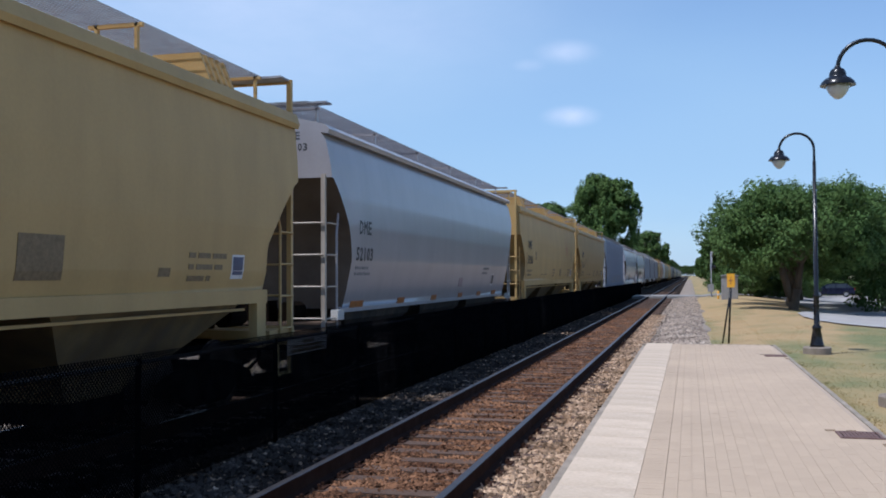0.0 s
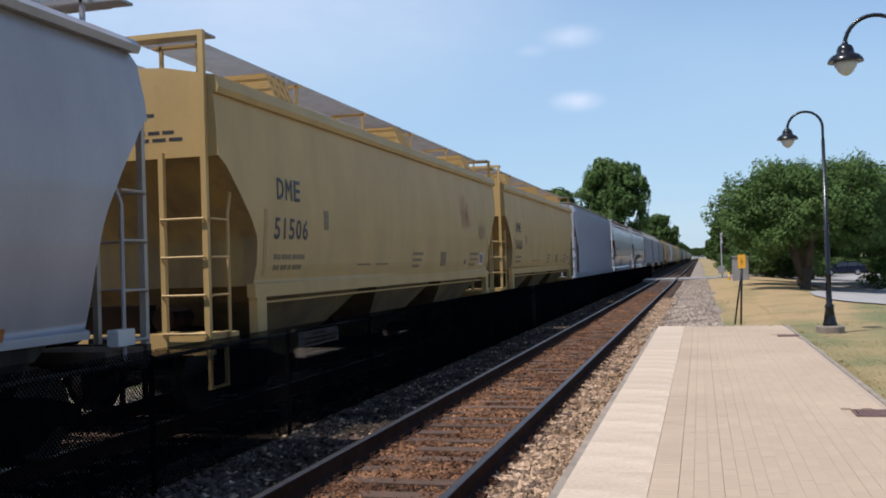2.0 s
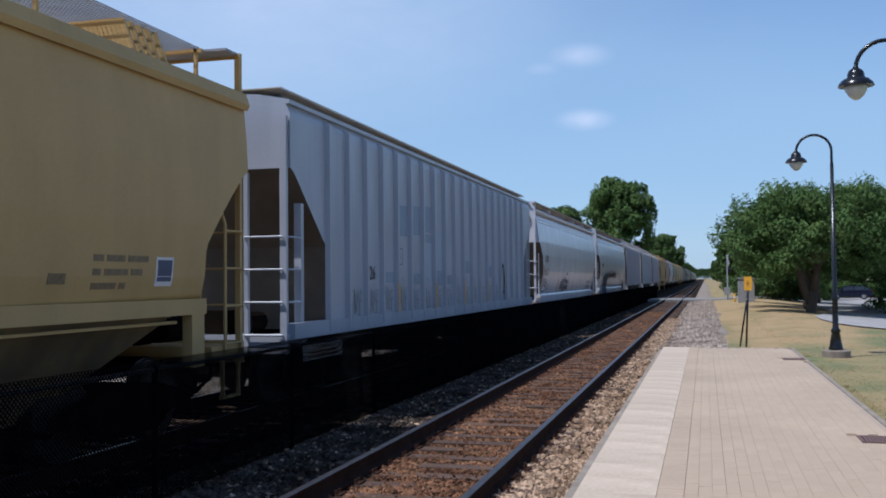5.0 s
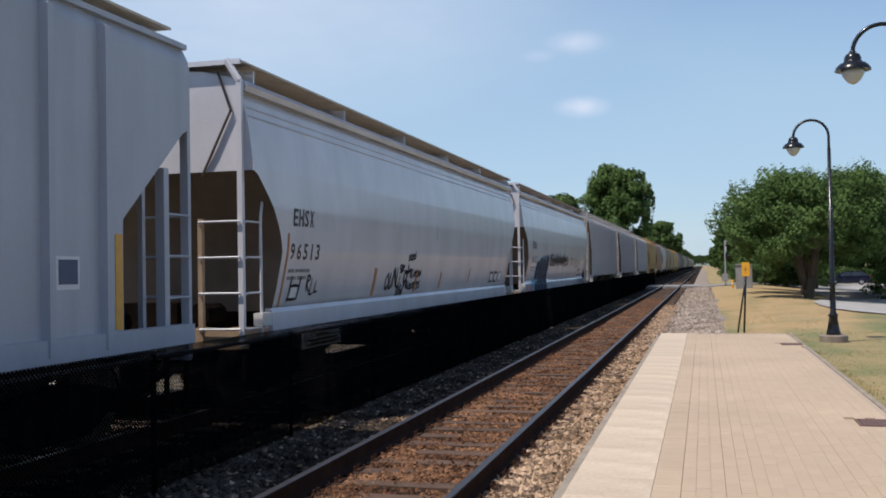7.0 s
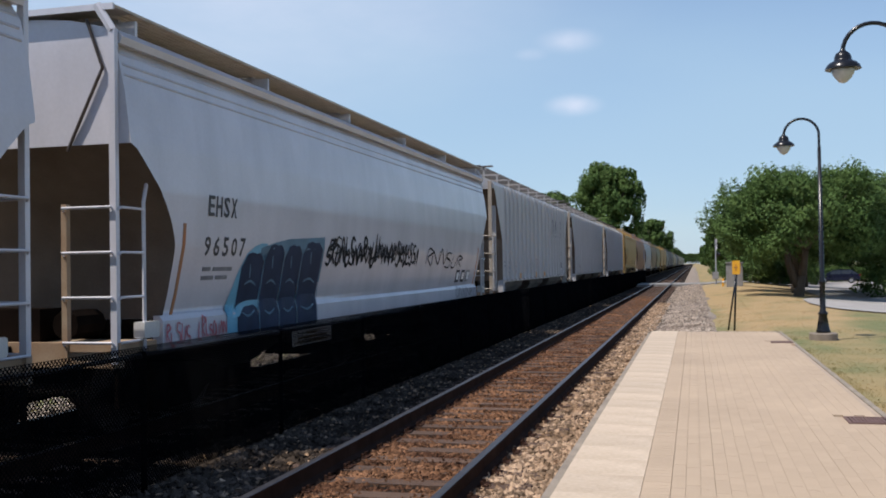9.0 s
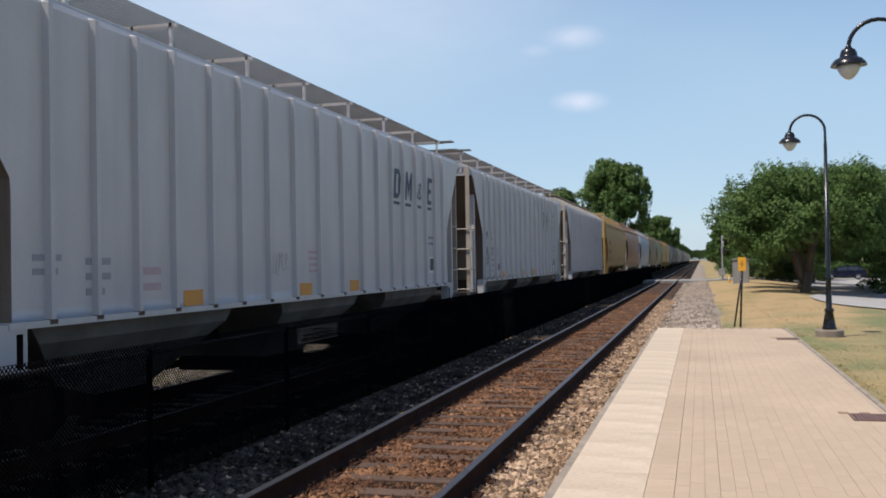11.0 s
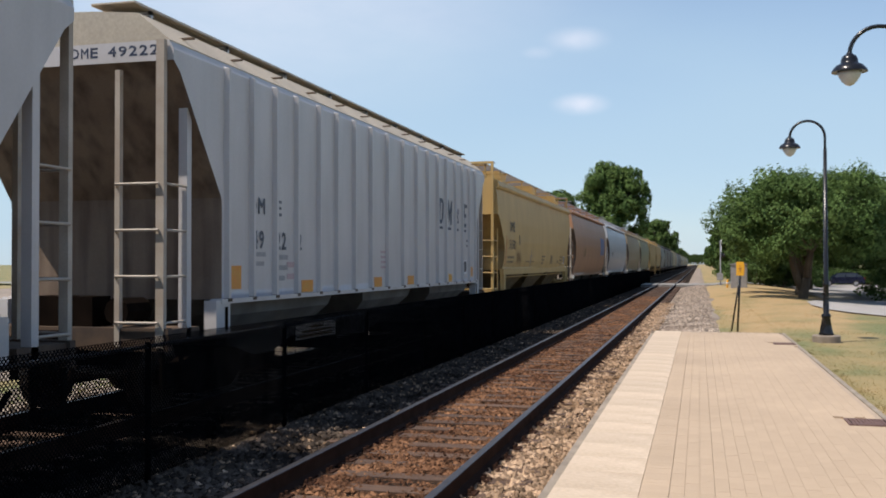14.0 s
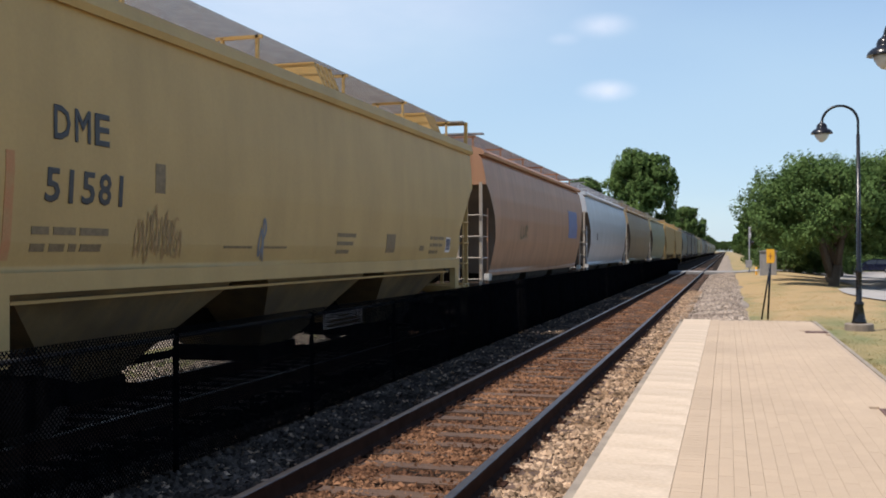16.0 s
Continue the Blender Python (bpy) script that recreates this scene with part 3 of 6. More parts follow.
def hopper_car(kind, y0, L, paint_m, slope_m, grate_m, bays=3, ribs=0, label="", over=False):
    """A covered hopper car: x across, y along from its leading corner posts, z from the rail head."""
    car = tagged(new("hopper_car"), label, "freight car", "cars of the freight train")
    car.location = (TRACK_FAR, y0, RAIL)
    ye = 0.05
    za = {"curved": 3.14 if over else 3.45, "slab": 3.24, "ribbed": 4.10, "deep": 3.46}[kind]
    ymax = {"curved": 0.98, "slab": 1.10, "ribbed": 1.20, "deep": 1.38}[kind]
    bow = {"curved": 1.0, "slab": 0.25, "ribbed": 0.0, "deep": 0.0}[kind]
    zk = {"curved": 1.95, "slab": 2.25, "ribbed": 2.60, "deep": 2.37}[kind]

    def edge(z):
        if z >= za:
            return ye
        f = min(1.0, (za - z) / (za - zk))
        f = (1 - bow) * f + bow * math.sin(f * math.pi / 2)
        return ye + 0.06 + (ymax - ye - 0.06) * f

    post_m = M_GRUBBYSUN if kind == "ribbed" or (kind == "curved" and not over) else paint_m
    hull(car, PROF[kind], L, edge, za, paint_m, slope_m)
    zb = PROF[kind][0][1]
    # roof
    bm = bmesh.new()
    dusty = kind == "ribbed" and grate_m is M_GRATETAN
    half = [(1.46, 4.29), (1.47, 4.33), (1.06, 4.66), (0.5, 4.71), (0.0, 4.73)] if dusty else ROOF[kind]
    prism_y(bm, half + [(-x, z) for x, z in reversed(half[:-1])], ye + 0.003, L - ye - 0.003)
    soft_part("roof", bm, M_DUSTYROOF if dusty else paint_m, car, "roof dusted tan with spilt grain" if dusty else "")
    if dusty:
        for i in range(13):
            bm = bmesh.new()
            y = 0.6 + i * (L - 1.3) / 12
            box(bm, 1.20, 1.45, y, y + 0.05, 4.46, 4.48)
            part("roof_cleat", bm, M_SILLDARK, car, "dark bar on the roof's edge")
    # hatch trough along the roof
    bm = bmesh.new()
    zr = half[-1][1]
    box(bm, -0.32, 0.32, 0.9, L - 0.9, zr - 0.06, zr + 0.13)
    for i in range(9):
        y = 1.2 + (L - 2.4) * i / 8
        box(bm, -0.36, 0.36, y - 0.03, y + 0.03, zr - 0.05, zr + 0.17)
    part("hatch", bm, paint_m, car)
    # side sills
    for sx in (1, -1):
        bm = bmesh.new()
        a = ymax
        if kind == "slab":
            x0, x1 = sorted((sx * 1.44, sx * 1.56))
            box(bm, x0, x1, a - 0.05, L - a + 0.05, zb - 0.15, zb + 0.03)
            for y in (a, L - a - 0.28):
                box(bm, x0, x1, y, y + 0.28, zb - 0.75, zb - 0.15)
            bf = bmesh.new()
            x0, x1 = sorted((sx * 1.38, sx * 1.45))
            box(bf, x0, x1, a + 0.42, L - a - 0.42, zb - 0.245, zb - 0.215)
            part("bay_flange", bf, paint_m, car)
        elif kind == "curved":
            if over:
                q = [(1.33, 1.31), (1.402, 1.31), (1.445, 1.25), (1.45, 0.90), (1.40, 0.90), (1.32, 1.0)]
            else:
                q = [(1.33, 1.30), (1.388, 1.285), (1.392, 1.27), (1.392, 1.20), (1.33, 1.20)]
            prism_y(bm, [(sx * x, z) for x, z in q], 0.9, L - 0.9)
        else:
            x0, x1 = sorted((sx * 1.42, sx * 1.58))
            e = a - 0.1 if kind == 'ribbed' else 0.06
            box(bm, x0, x1, e, L - e, zb - (0.05 if kind == 'ribbed' else 0.09), zb + (0.01 if kind == 'ribbed' else 0.14))
        part("side_sill", bm, paint_m, car)
    if over:
        # pressed ridges under the eaves
        for sx in (1, -1):
            for z in (3.86, 3.97, 4.08):
                bm = bmesh.new()
                x = sx * (side_x("curved", z) - 0.004)
                tube(bm, (x, ye + 0.05, z), (x, L - ye - 0.05, z), 0.018, 6)
                part("ridge", bm, paint_m, car, smooth=True)
    # hopper bays
    a = ymax + 0.3
    gap = {'slab': 0.35, 'curved': 0.3, 'ribbed': 0.7, 'deep': 0.6}[kind]
    span = (L - 2 * a) / bays
    for i in range(bays):
        bm = bmesh.new()
        ya, yb = a + i * span, a + (i + 1) * span
        mid = (ya + yb) / 2
        g0, g1 = (0.02 if i == 0 else gap), (0.02 if i == bays - 1 else gap)
        w = 1.30 if kind == "curved" else 1.42
        top = [(-w, ya + g0), (w, ya + g0), (w, yb - g1), (-w, yb - g1)]
        hl = 0.52 if kind == "slab" else 0.78
        low = [(-0.62, mid - hl), (0.62, mid - hl), (0.62, mid + hl), (-0.62, mid + hl)]
        va = [bm.verts.new((x, y, zb + 0.02)) for x, y in top]
        vm = [bm.verts.new((x * 0.96, y + (mid - y) * 0.10, zb - 0.22)) for x, y in top]
        vb = [bm.verts.new((x, y, 0.44 if kind == 'slab' else 0.38)) for x, y in low]
        for p, q in ((va, vm), (vm, vb)):
            for j in range(4):
                bm.faces.new((p[j], p[(j + 1) % 4], q[(j + 1) % 4], q[j]))
        bm.faces.new(va)
        bm.faces.new(vb[::-1])
        # Bays wear darker copies of the body paint for the shade beneath the sill
        bay = part("hopper_bay", bm, M_BAY if kind in ("curved", "deep") else M_BAYYELLOW if kind == "slab" else M_BAYGREY, car, "grimy hopper bay with shade put into its paint")
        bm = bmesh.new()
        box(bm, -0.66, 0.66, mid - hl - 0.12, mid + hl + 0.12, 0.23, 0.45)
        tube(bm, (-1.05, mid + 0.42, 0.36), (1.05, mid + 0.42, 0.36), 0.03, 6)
        part("discharge_gate", bm, M_GRIMESHADE, bay, "grimy discharge gate with shade in its colour")
    # running board
    low_board = grate_m is M_GRATETAN
    zw = 4.82 if dusty else BOARD[kind] - ({"ribbed": 0.18, "deep": 0.20, "curved": 0.14}[kind] if low_board else 0)
    for sx in (1, -1):
        bm = bmesh.new()
        x0, x1 = (0.40, 1.44) if over else (0.42, 0.98) if dusty else (0.50, 1.34) if low_board else (0.36, 1.14)
        e = 0.12 if low_board else 0.0 if kind not in ("ribbed", "deep") else -0.15
        for i in range(15):
            x = x0 + (x1 - x0) * i / 14
            t_ = 0.008 if low_board else 0.004
            box(bm, sx * x - t_, sx * x + t_, e, L - e, zw - (0.03 if low_board else 0.014), zw)
        n = int((L - 2 * e) / 0.05)
        half_bar = 0.021 if low_board else 0.0055
        for i in range(n + 1):
            y = e + (L - 2 * e) * i / n
            b0, b1 = sorted((sx * x0, sx * x1))
            box(bm, b0, b1, y - half_bar, y + half_bar, zw - (0.02 if low_board else 0.010), zw - 0.004)
        part("running_board", bm, grate_m, car, "open steel grating walkway")
        n = 9 if kind in ("ribbed", "deep") else 6
        for i in range(n):
            y = 0.5 + (L - 1.0) * i / (n - 1)
            bm = bmesh.new()
            b0, b1 = sorted((sx * 0.5, sx * (0.97 if dusty else 1.2)))
            box(bm, b0, b1, y - 0.025, y + 0.025, zw - 0.075, zw - 0.03)
            for x in (sx * 0.95, sx * 0.6) if dusty else (sx * 1.12, sx * 0.6):
                box(bm, x - 0.02, x + 0.02, y - 0.025, y + 0.025, zr - 0.2, zw - 0.03)
            if low_board and not dusty:
                b0, b1 = sorted((sx * 0.9, sx * (1.40 if over else 1.24)))
                box(bm, b0, b1, y - 0.02, y + 0.02, zr - 0.26, zw - 0.06)
            part("walkway_bracket", bm, paint_m, car)
    if kind == "slab":
        # slatted gussets under the walkway
        for yy in (0.15, 0.52, 0.87):
            for j in range(5):
                y = L * yy + 0.16 * j
                if j == 0 and yy == 0.15:
                    bm = bmesh.new()
                    prism_y(bm, [(1.12, zw - 0.04), (0.45, zw - 0.04), (0.45, zr - 0.02), (1.30, zr - 0.13)], 0, 0.05)
                    gusset = part("gusset", bm, paint_m, car)
                    gusset.location = (0, y, 0)
                else:
                    again(gusset, pose(0, y, 0))
    # end crossovers, ladders, platforms
    for k in (0, 1):
        Y = (lambda y: L - y) if k else (lambda y: y)
        bm = bmesh.new()
        out = 0.0 if over or kind == "slab" else 0.09
        ya, yb = sorted((Y(out), Y(0.34)))
        for i in range(15):
            y = ya + (yb - ya) * i / 14
            t_ = 0.011 if over or kind == "slab" else 0.007
            box(bm, -1.45, 1.45, y - t_, y + t_, zw - 0.03, zw)
        for i in range(15):
            x = -1.44 + 2.88 * i / 14
            box(bm, x - 0.012, x + 0.012, ya, yb, zw - 0.02, zw - 0.004)
        if low_board and not over:
            bm.free()
        else:
            part("end_walkway", bm, grate_m, car, "open steel grating walkway")
            if out <= 0:
                bm = bmesh.new()
                ya, yb = sorted((Y(out - 0.03), Y(out)))
                box(bm, -1.46, 1.46, ya, yb, zw - 0.06, zw + 0.005)
                part("walkway_beam", bm, paint_m, car)
        if kind == "curved":
            bm = bmesh.new()
            ya, yb = sorted((Y(0.36), Y(0.66)))
            box(bm, 1.42, 1.55, ya, yb, 1.10, 1.27)
            bmesh.ops.bevel(bm, geom=bm.edges[:], offset=0.02, segments=1)
            part("release_box", bm, M_LAMPGLASS, car, "white box beside the ladder")
        if over:
            bm = bmesh.new()
            path_tube(bm, [(1.11, Y(0.03), 4.45), (1.30, Y(0.02), 3.93), (1.06, Y(0.02), 3.45), (0.87, Y(0.03), 3.08)], 0.018, 6)
            part("end_brace", bm, M_WHEEL, car, "dark diagonal brace")
        for sx in (1, -1):
            bm = bmesh.new()
            ztop = {"slab": zw, "curved": 4.32 if over else 3.5, "ribbed": 4.32, "deep": 4.2}[kind]
            x = sx * (1.40 if kind == "ribbed" else 1.44)
            wdt = 0.036 if kind not in ("ribbed", "deep") else 0.05
            y0_, y1_ = sorted((Y(-0.035), Y(0.03)))
            box(bm, x - wdt, x + wdt, y0_, y1_, 0.86, ztop)
            if over:
                path_tube(bm, [(x, Y(0.0), ztop - 0.02), (x - sx * 0.18, Y(0.0), zw)], 0.05, 6)
            part("corner_post", bm, post_m, car)
            bm = bmesh.new()
            x2 = sx * 0.86
            zz = {'slab': 3.3, 'curved': 2.52 if over else 3.45, 'ribbed': 4.0, 'deep': 3.4}[kind]
            z_r, d_r = (1.14, 0.52) if (kind == 'ribbed' or (kind == 'curved' and not over)) else (1.08, 0.465)
            box(bm, x2 - 0.032, x2 + 0.032, y0_, y1_, 0.86, zz)
            ladder = part("end_ladder", bm, M_FRAME if over else post_m, car)
            bm = bmesh.new()
            path_tube(bm, [(x2, Y(-0.03), -0.03), (x2, Y(-0.065), 0), (x, Y(-0.065), 0), (x, Y(-0.03), -0.03)], 0.016, 6)
            rung = part("rung", bm, post_m, ladder)
            rung.location = (0, 0, z_r)
            for i in (1, 2, 3):
                again(rung, pose(0, 0, z_r + d_r * i))
            bm = bmesh.new()
            if kind in ("ribbed", "deep"):
                b0, b1 = sorted((Y(0.46), Y(0.56)))
                box(bm, x - 0.05, x + 0.06, b0, b1, 0.9, za - 0.48)
            else:
                path_tube(bm, [(x + sx * 0.05, Y(0.46), 0.95), (x + sx * 0.05, Y(0.46), 2.55), (x + sx * 0.02, Y(0.62), 2.9)], 0.022, 6)
            ladder = part("side_ladder", bm, paint_m, car)
            bm = bmesh.new()
            path_tube(bm, [(x + sx * 0.03, Y(0.0), -0.03), (x + sx * 0.06, Y(0.02), 0), (x + sx * 0.05, Y(0.46), 0)], 0.015, 6)
            rung = part("rung", bm, post_m, ladder)
            rung.location = (0, 0, z_r)
            for i in (1, 2, 3):
                again(rung, pose(0, 0, z_r + d_r * i))
            bm = bmesh.new()
            for y in (0.0, 0.42):
                box(bm, x - 0.02, x + 0.02, min(Y(y), Y(y + 0.05)), max(Y(y), Y(y + 0.05)), 0.42, 0.95)
            box(bm, x - 0.03, x + 0.03, min(Y(0.0), Y(0.47)), max(Y(0.0), Y(0.47)), 0.40, 0.43)
            part("stirrup_step", bm, paint_m if kind == "slab" else M_GRIMESHADE, car)
            if kind == "ribbed":
                bm = bmesh.new()
                b0, b1 = sorted((Y(0.98), Y(1.34)))
                x0, x1 = sorted((sx * 1.40, sx * 1.565))
                box(bm, x0, x1, b0, b1, 0.90, 1.352)
                bmesh.ops.bevel(bm, geom=bm.edges[:], offset=0.015, segments=1)
                pad = part("jacking_pad", bm, paint_m, car)
                bm = bmesh.new()
                b0, b1 = sorted((Y(1.20), Y(1.28)))
                x0, x1 = sorted((sx * 1.55, sx * 1.569))
                box(bm, x0, x1, b0, b1, 0.97, 1.27)
                part("slot", bm, M_GRIMESHADE, pad, "dark slot")
        bm = bmesh.new()
        ya, yb = sorted((Y(0.0), Y(0.75)))
        box(bm, -1.46, 1.46, ya, yb, 0.94, 1.06)
        ya, yb = sorted((Y(-0.02), Y(0.06)))
        box(bm, -1.50, 1.50, ya, yb, 0.82, 1.08)
        part("end_sill", bm, M_FRAME if over else paint_m if post_m is paint_m else M_SILLDARK, car)
        bm = bmesh.new()
        ya, yb = sorted((Y(-0.71), Y(-0.02)))
        box(bm, -0.11, 0.11, ya, yb, 0.72, 0.96)
        ya, yb = sorted((Y(-0.71), Y(-0.40)))
        box(bm, -0.19, 0.19, ya, yb, 0.68, 1.0)
        path_tube(bm, [(0.35, Y(-0.05), 0.85), (0.38, Y(-0.2), 0.5), (0.30, Y(-0.45), 0.32), (0.22, Y(-0.70), 0.45)], 0.03, 6)
        part("coupler", bm, M_GRIMESHADE, car, "grimy knuckle coupler and air hose with shade in their colour")
        bm = bmesh.new()
        ya, yb = sorted((Y(0.25), Y(0.62)))
        box(bm, -0.5, 0.35, ya, yb, 1.06, 1.42)
        tube(bm, (0.7, min(Y(0.2), Y(0.7)), 1.25), (0.7, max(Y(0.2), Y(0.7)), 1.25), 0.16, 10)
        part("brake_gear", bm, M_GRIMESHADE, car, "dark brake cylinder and valve")
        # truck
        bm = bmesh.new()
        yc = Y(1.80)
        for sx in (1, -1):
            prof = [(yc - 1.15, 0.52), (yc - 1.15, 0.36), (yc - 0.75, 0.36), (yc - 0.45, 0.18), (yc + 0.45, 0.18), (yc + 0.75, 0.36),
                    (yc + 1.15, 0.36), (yc + 1.15, 0.52), (yc + 0.55, 0.68), (yc - 0.55, 0.68)]
            x0, x1 = sorted((sx * 0.94, sx * 1.10))
            prism_x(bm, prof, x0, x1)
            for j in (-0.18, 0, 0.18):
                tube(bm, (sx * 1.12, yc + j, 0.24), (sx * 1.12, yc + j, 0.52), 0.075, 8)
            for j in (-0.89, 0.89):
                tube(bm, (sx * 1.08, yc + j, 0.457), (sx * 1.2, yc + j, 0.457), 0.11, 10)
        box(bm, -1.2, 1.2, yc - 0.2, yc + 0.2, 0.48, 0.72)
        truck = part("truck", bm, M_GRIMESHADE, car, "grimy cast steel truck with shade in its colour")
        for j in (-0.89, 0.89):
            bm = bmesh.new()
            tube(bm, (-1.05, 0, 0), (1.05, 0, 0), 0.08, 10)
            for sx in (1, -1):
                tube(bm, (sx * 0.70, 0, 0), (sx * 0.82, 0, 0), 0.457, 28)
                tube(bm, (sx * 0.66, 0, 0), (sx * 0.70, 0, 0), 0.483, 28)
                box(bm, sx * 0.82 - 0.02, sx * 0.82 + 0.02, -0.05, 0.05, 0.12, 0.36)
            w = part("wheelset", bm, M_WHEEL, truck)
            w.location = (0, yc + j, 0.457)
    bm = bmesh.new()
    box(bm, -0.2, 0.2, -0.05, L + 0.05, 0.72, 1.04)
    part("centre_sill", bm, M_GRIMESHADE, car)
    # Added pipe: makes a dark band across the bright opening under the bays
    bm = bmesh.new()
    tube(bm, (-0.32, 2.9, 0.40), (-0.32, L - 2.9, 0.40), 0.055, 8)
    part("brake_pipe", bm, M_GRIMESHADE, car, "dark pipe along the car's underside")
    if ribs:
        a = 1.20 if kind == "ribbed" else 1.40
        first = None
        for sx in (1, -1):
            for i in range(ribs):
                y = rib_ways(L, -0.17 if slope_m is M_SLOPEDARK else 0.0)[i] if kind == "ribbed" else a + (L - 2 * a - 0.32) / (ribs - 1) * i
                if first is None:
                    bm = bmesh.new()
                    q = [(-0.050, 0), (-0.030, 0.062), (0.030, 0.062), (0.050, 0)] if kind == "ribbed" else [(-0.060, 0), (-0.042, 0.080), (0.042, 0.080), (0.060, 0)]
                    zlo, zhi, ztp = PROF[kind][0][1] - 0.02, PROF[kind][1][1] + 0.02, PROF[kind][2][1]
                    lo = [bm.verts.new((d, y_, zlo)) for y_, d in q]
                    up = [bm.verts.new((d, y_, zhi)) for y_, d in q]
                    tp = [bm.verts.new((-0.05, y_, zhi + (0.03 if kind == "ribbed" else 0.07))) for y_, d in q]
                    for p_, q_ in ((lo, up), (up, tp)):
                        for j in range(3):
                            bm.faces.new((p_[j], p_[j + 1], q_[j + 1], q_[j]))
                    bm.faces.new(lo[::-1])
                    first = part("rib", bm, paint_m, car)
                    first.location = (1.52, y, 0)
                else:
                    again(first, pose(sx * 1.52, y, 0, 0, 0, 0 if sx > 0 else 180))
                if sx > 0 and kind == "ribbed":
                    if i == 0:
                        # Brown block stands in for the shade in the notch under each rib
                        bm = bmesh.new()
                        box(bm, -0.02, 0.068, -0.05, 0.05, zlo - 0.008, zlo + 0.035)
                        notch = part("rib_foot", bm, M_SILLDARK, car, "dark block painted in for the rib notch's shade")
                        notch.location = (1.52, y, 0)
                    else:
                        again(notch, pose(1.52, y, 0))
    return car


GAP = 1.4
# (leading end at the start, pitch, kind, paint, slope sheet, grating, ribs, label)
M_SLOPE = mat("rusty_slope_sheet", (0.10, 0.072, 0.052), (0.165, 0.125, 0.092), 1.5, 0.8, 0, 0.2, streak=0.5)
M_SLOPEDARK = mat("sooty_slope_sheet", (0.075, 0.050, 0.036), (0.115, 0.080, 0.060), 1.5, 0.8, 0, 0.2, streak=0.5)
# Bay colours hold underside shade; the grey one is body paint in shade
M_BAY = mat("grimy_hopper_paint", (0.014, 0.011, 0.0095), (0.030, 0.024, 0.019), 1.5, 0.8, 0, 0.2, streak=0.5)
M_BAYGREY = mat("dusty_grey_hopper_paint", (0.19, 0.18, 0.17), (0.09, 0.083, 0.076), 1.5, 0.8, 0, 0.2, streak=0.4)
M_SLOPETAN = mat("rust_dusted_slope_sheet", (0.24, 0.185, 0.14), (0.15, 0.10, 0.07), 0.8, 0.8, 0, 0.2, streak=0.8, dirt=(0.035, 0.02, 0.014))
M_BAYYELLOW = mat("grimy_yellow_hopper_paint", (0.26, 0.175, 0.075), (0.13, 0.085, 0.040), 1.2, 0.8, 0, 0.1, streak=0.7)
M_SLOPEYELLOW = mat("dirty_yellow_slope_sheet", (0.36, 0.25, 0.09), (0.24, 0.16, 0.07), 1.2, 0.7, 0, 0.1, streak=0.6)
CARS = [
    (-3.20, 18.04, "slab", M_YELLOW, M_SLOPEYELLOW, M_GRATE, 0, "yellow covered hopper car with a dirty lower side"),
    (14.84, 18.04, "curved", M_GREY, M_SLOPE, M_GRATE, 0, "light grey round-sided covered hopper car"),
    (32.88, 18.03, "slab", M_YELLOW, M_SLOPEYELLOW, M_GRATE, 0, "yellow covered hopper car with dark blue lettering"),
    (50.91, 17.4, "slab", M_YELLOW, M_SLOPEYELLOW, M_GRATE, 0, "yellow covered hopper car with rust stains"),
    (68.3, 21.0, "deep", M_BLUE, M_SLOPE, M_GRATETAN, 20, "pale blue ribbed hopper car with scribbles along its foot"),
    (89.3, 19.62, "curved", M_WHITE, M_SLOPE, M_GRATETAN, 0, "pale grey round-sided hopper car with scribbles"),
    (108.92, 19.3, "curved", M_WHITE, M_SLOPE, M_GRATETAN, 0, "pale grey round-sided hopper car with a blue and black graffiti"),
    (128.2, 18.6, "ribbed", M_RIBGREY, M_SLOPETAN, M_GRATEDIM, 18, "warm grey ribbed hopper car"),
    (146.85, 18.2, "ribbed", M_RIBGREY, M_SLOPEDARK, M_GRATEDIM, 18, "warm grey ribbed hopper car with blue lettering"),
    (165.35, 17.85, "ribbed", M_RIBGREY, M_SLOPETAN, M_GRATETAN, 18, "warm grey ribbed hopper car with a tan walkway"),
    (183.2, 17.7, "slab", M_YELLOW, M_SLOPEYELLOW, M_GRATE, 0, "yellow covered hopper car with smudged lettering"),
    (200.9, 17.8, "curved", M_BROWN, M_SLOPE, M_GRATE, 0, "faded brown hopper car with a blue patch"),
    (218.7, 17.8, "curved", M_CHALK, M_SLOPE, M_GRATE, 0, "white round-sided hopper car"),
    (236.5, 18.3, "curved", M_TAN, M_SLOPE, M_GRATE, 0, "tan round-sided hopper car"),
    (254.8, 18.2, "curved", M_OLIVE, M_SLOPE, M_GRATE, 0, "olive brown round-sided hopper car"),
    (273.0, 18.0, "slab", M_YELLOW, M_SLOPEYELLOW, M_GRATE, 0, "yellow covered hopper car"),
    (309.0, 18.0, "curved", M_SLATE, M_SLOPE, M_GRATE, 0, "dull grey-green round-sided hopper car"),
    (327.0, 18.0, "ribbed", M_DARK, M_GRIMESHADE, M_GRATE, 0, "dark blue-black hopper car"),
    (381.0, 18.0, "slab", M_OLIVE, M_SLOPE, M_GRATE, 0, "olive brown hopper car"),
]
train = []
for y0, pitch, kind, pm, sm, gm, ribs, label in CARS:
    c = hopper_car(kind, y0, pitch - GAP, pm, sm, gm, 3, ribs, label, over=(pm is M_WHITE))
    train.append((c, y0))
byname = {i: c for i, (c, _) in enumerate(train)}
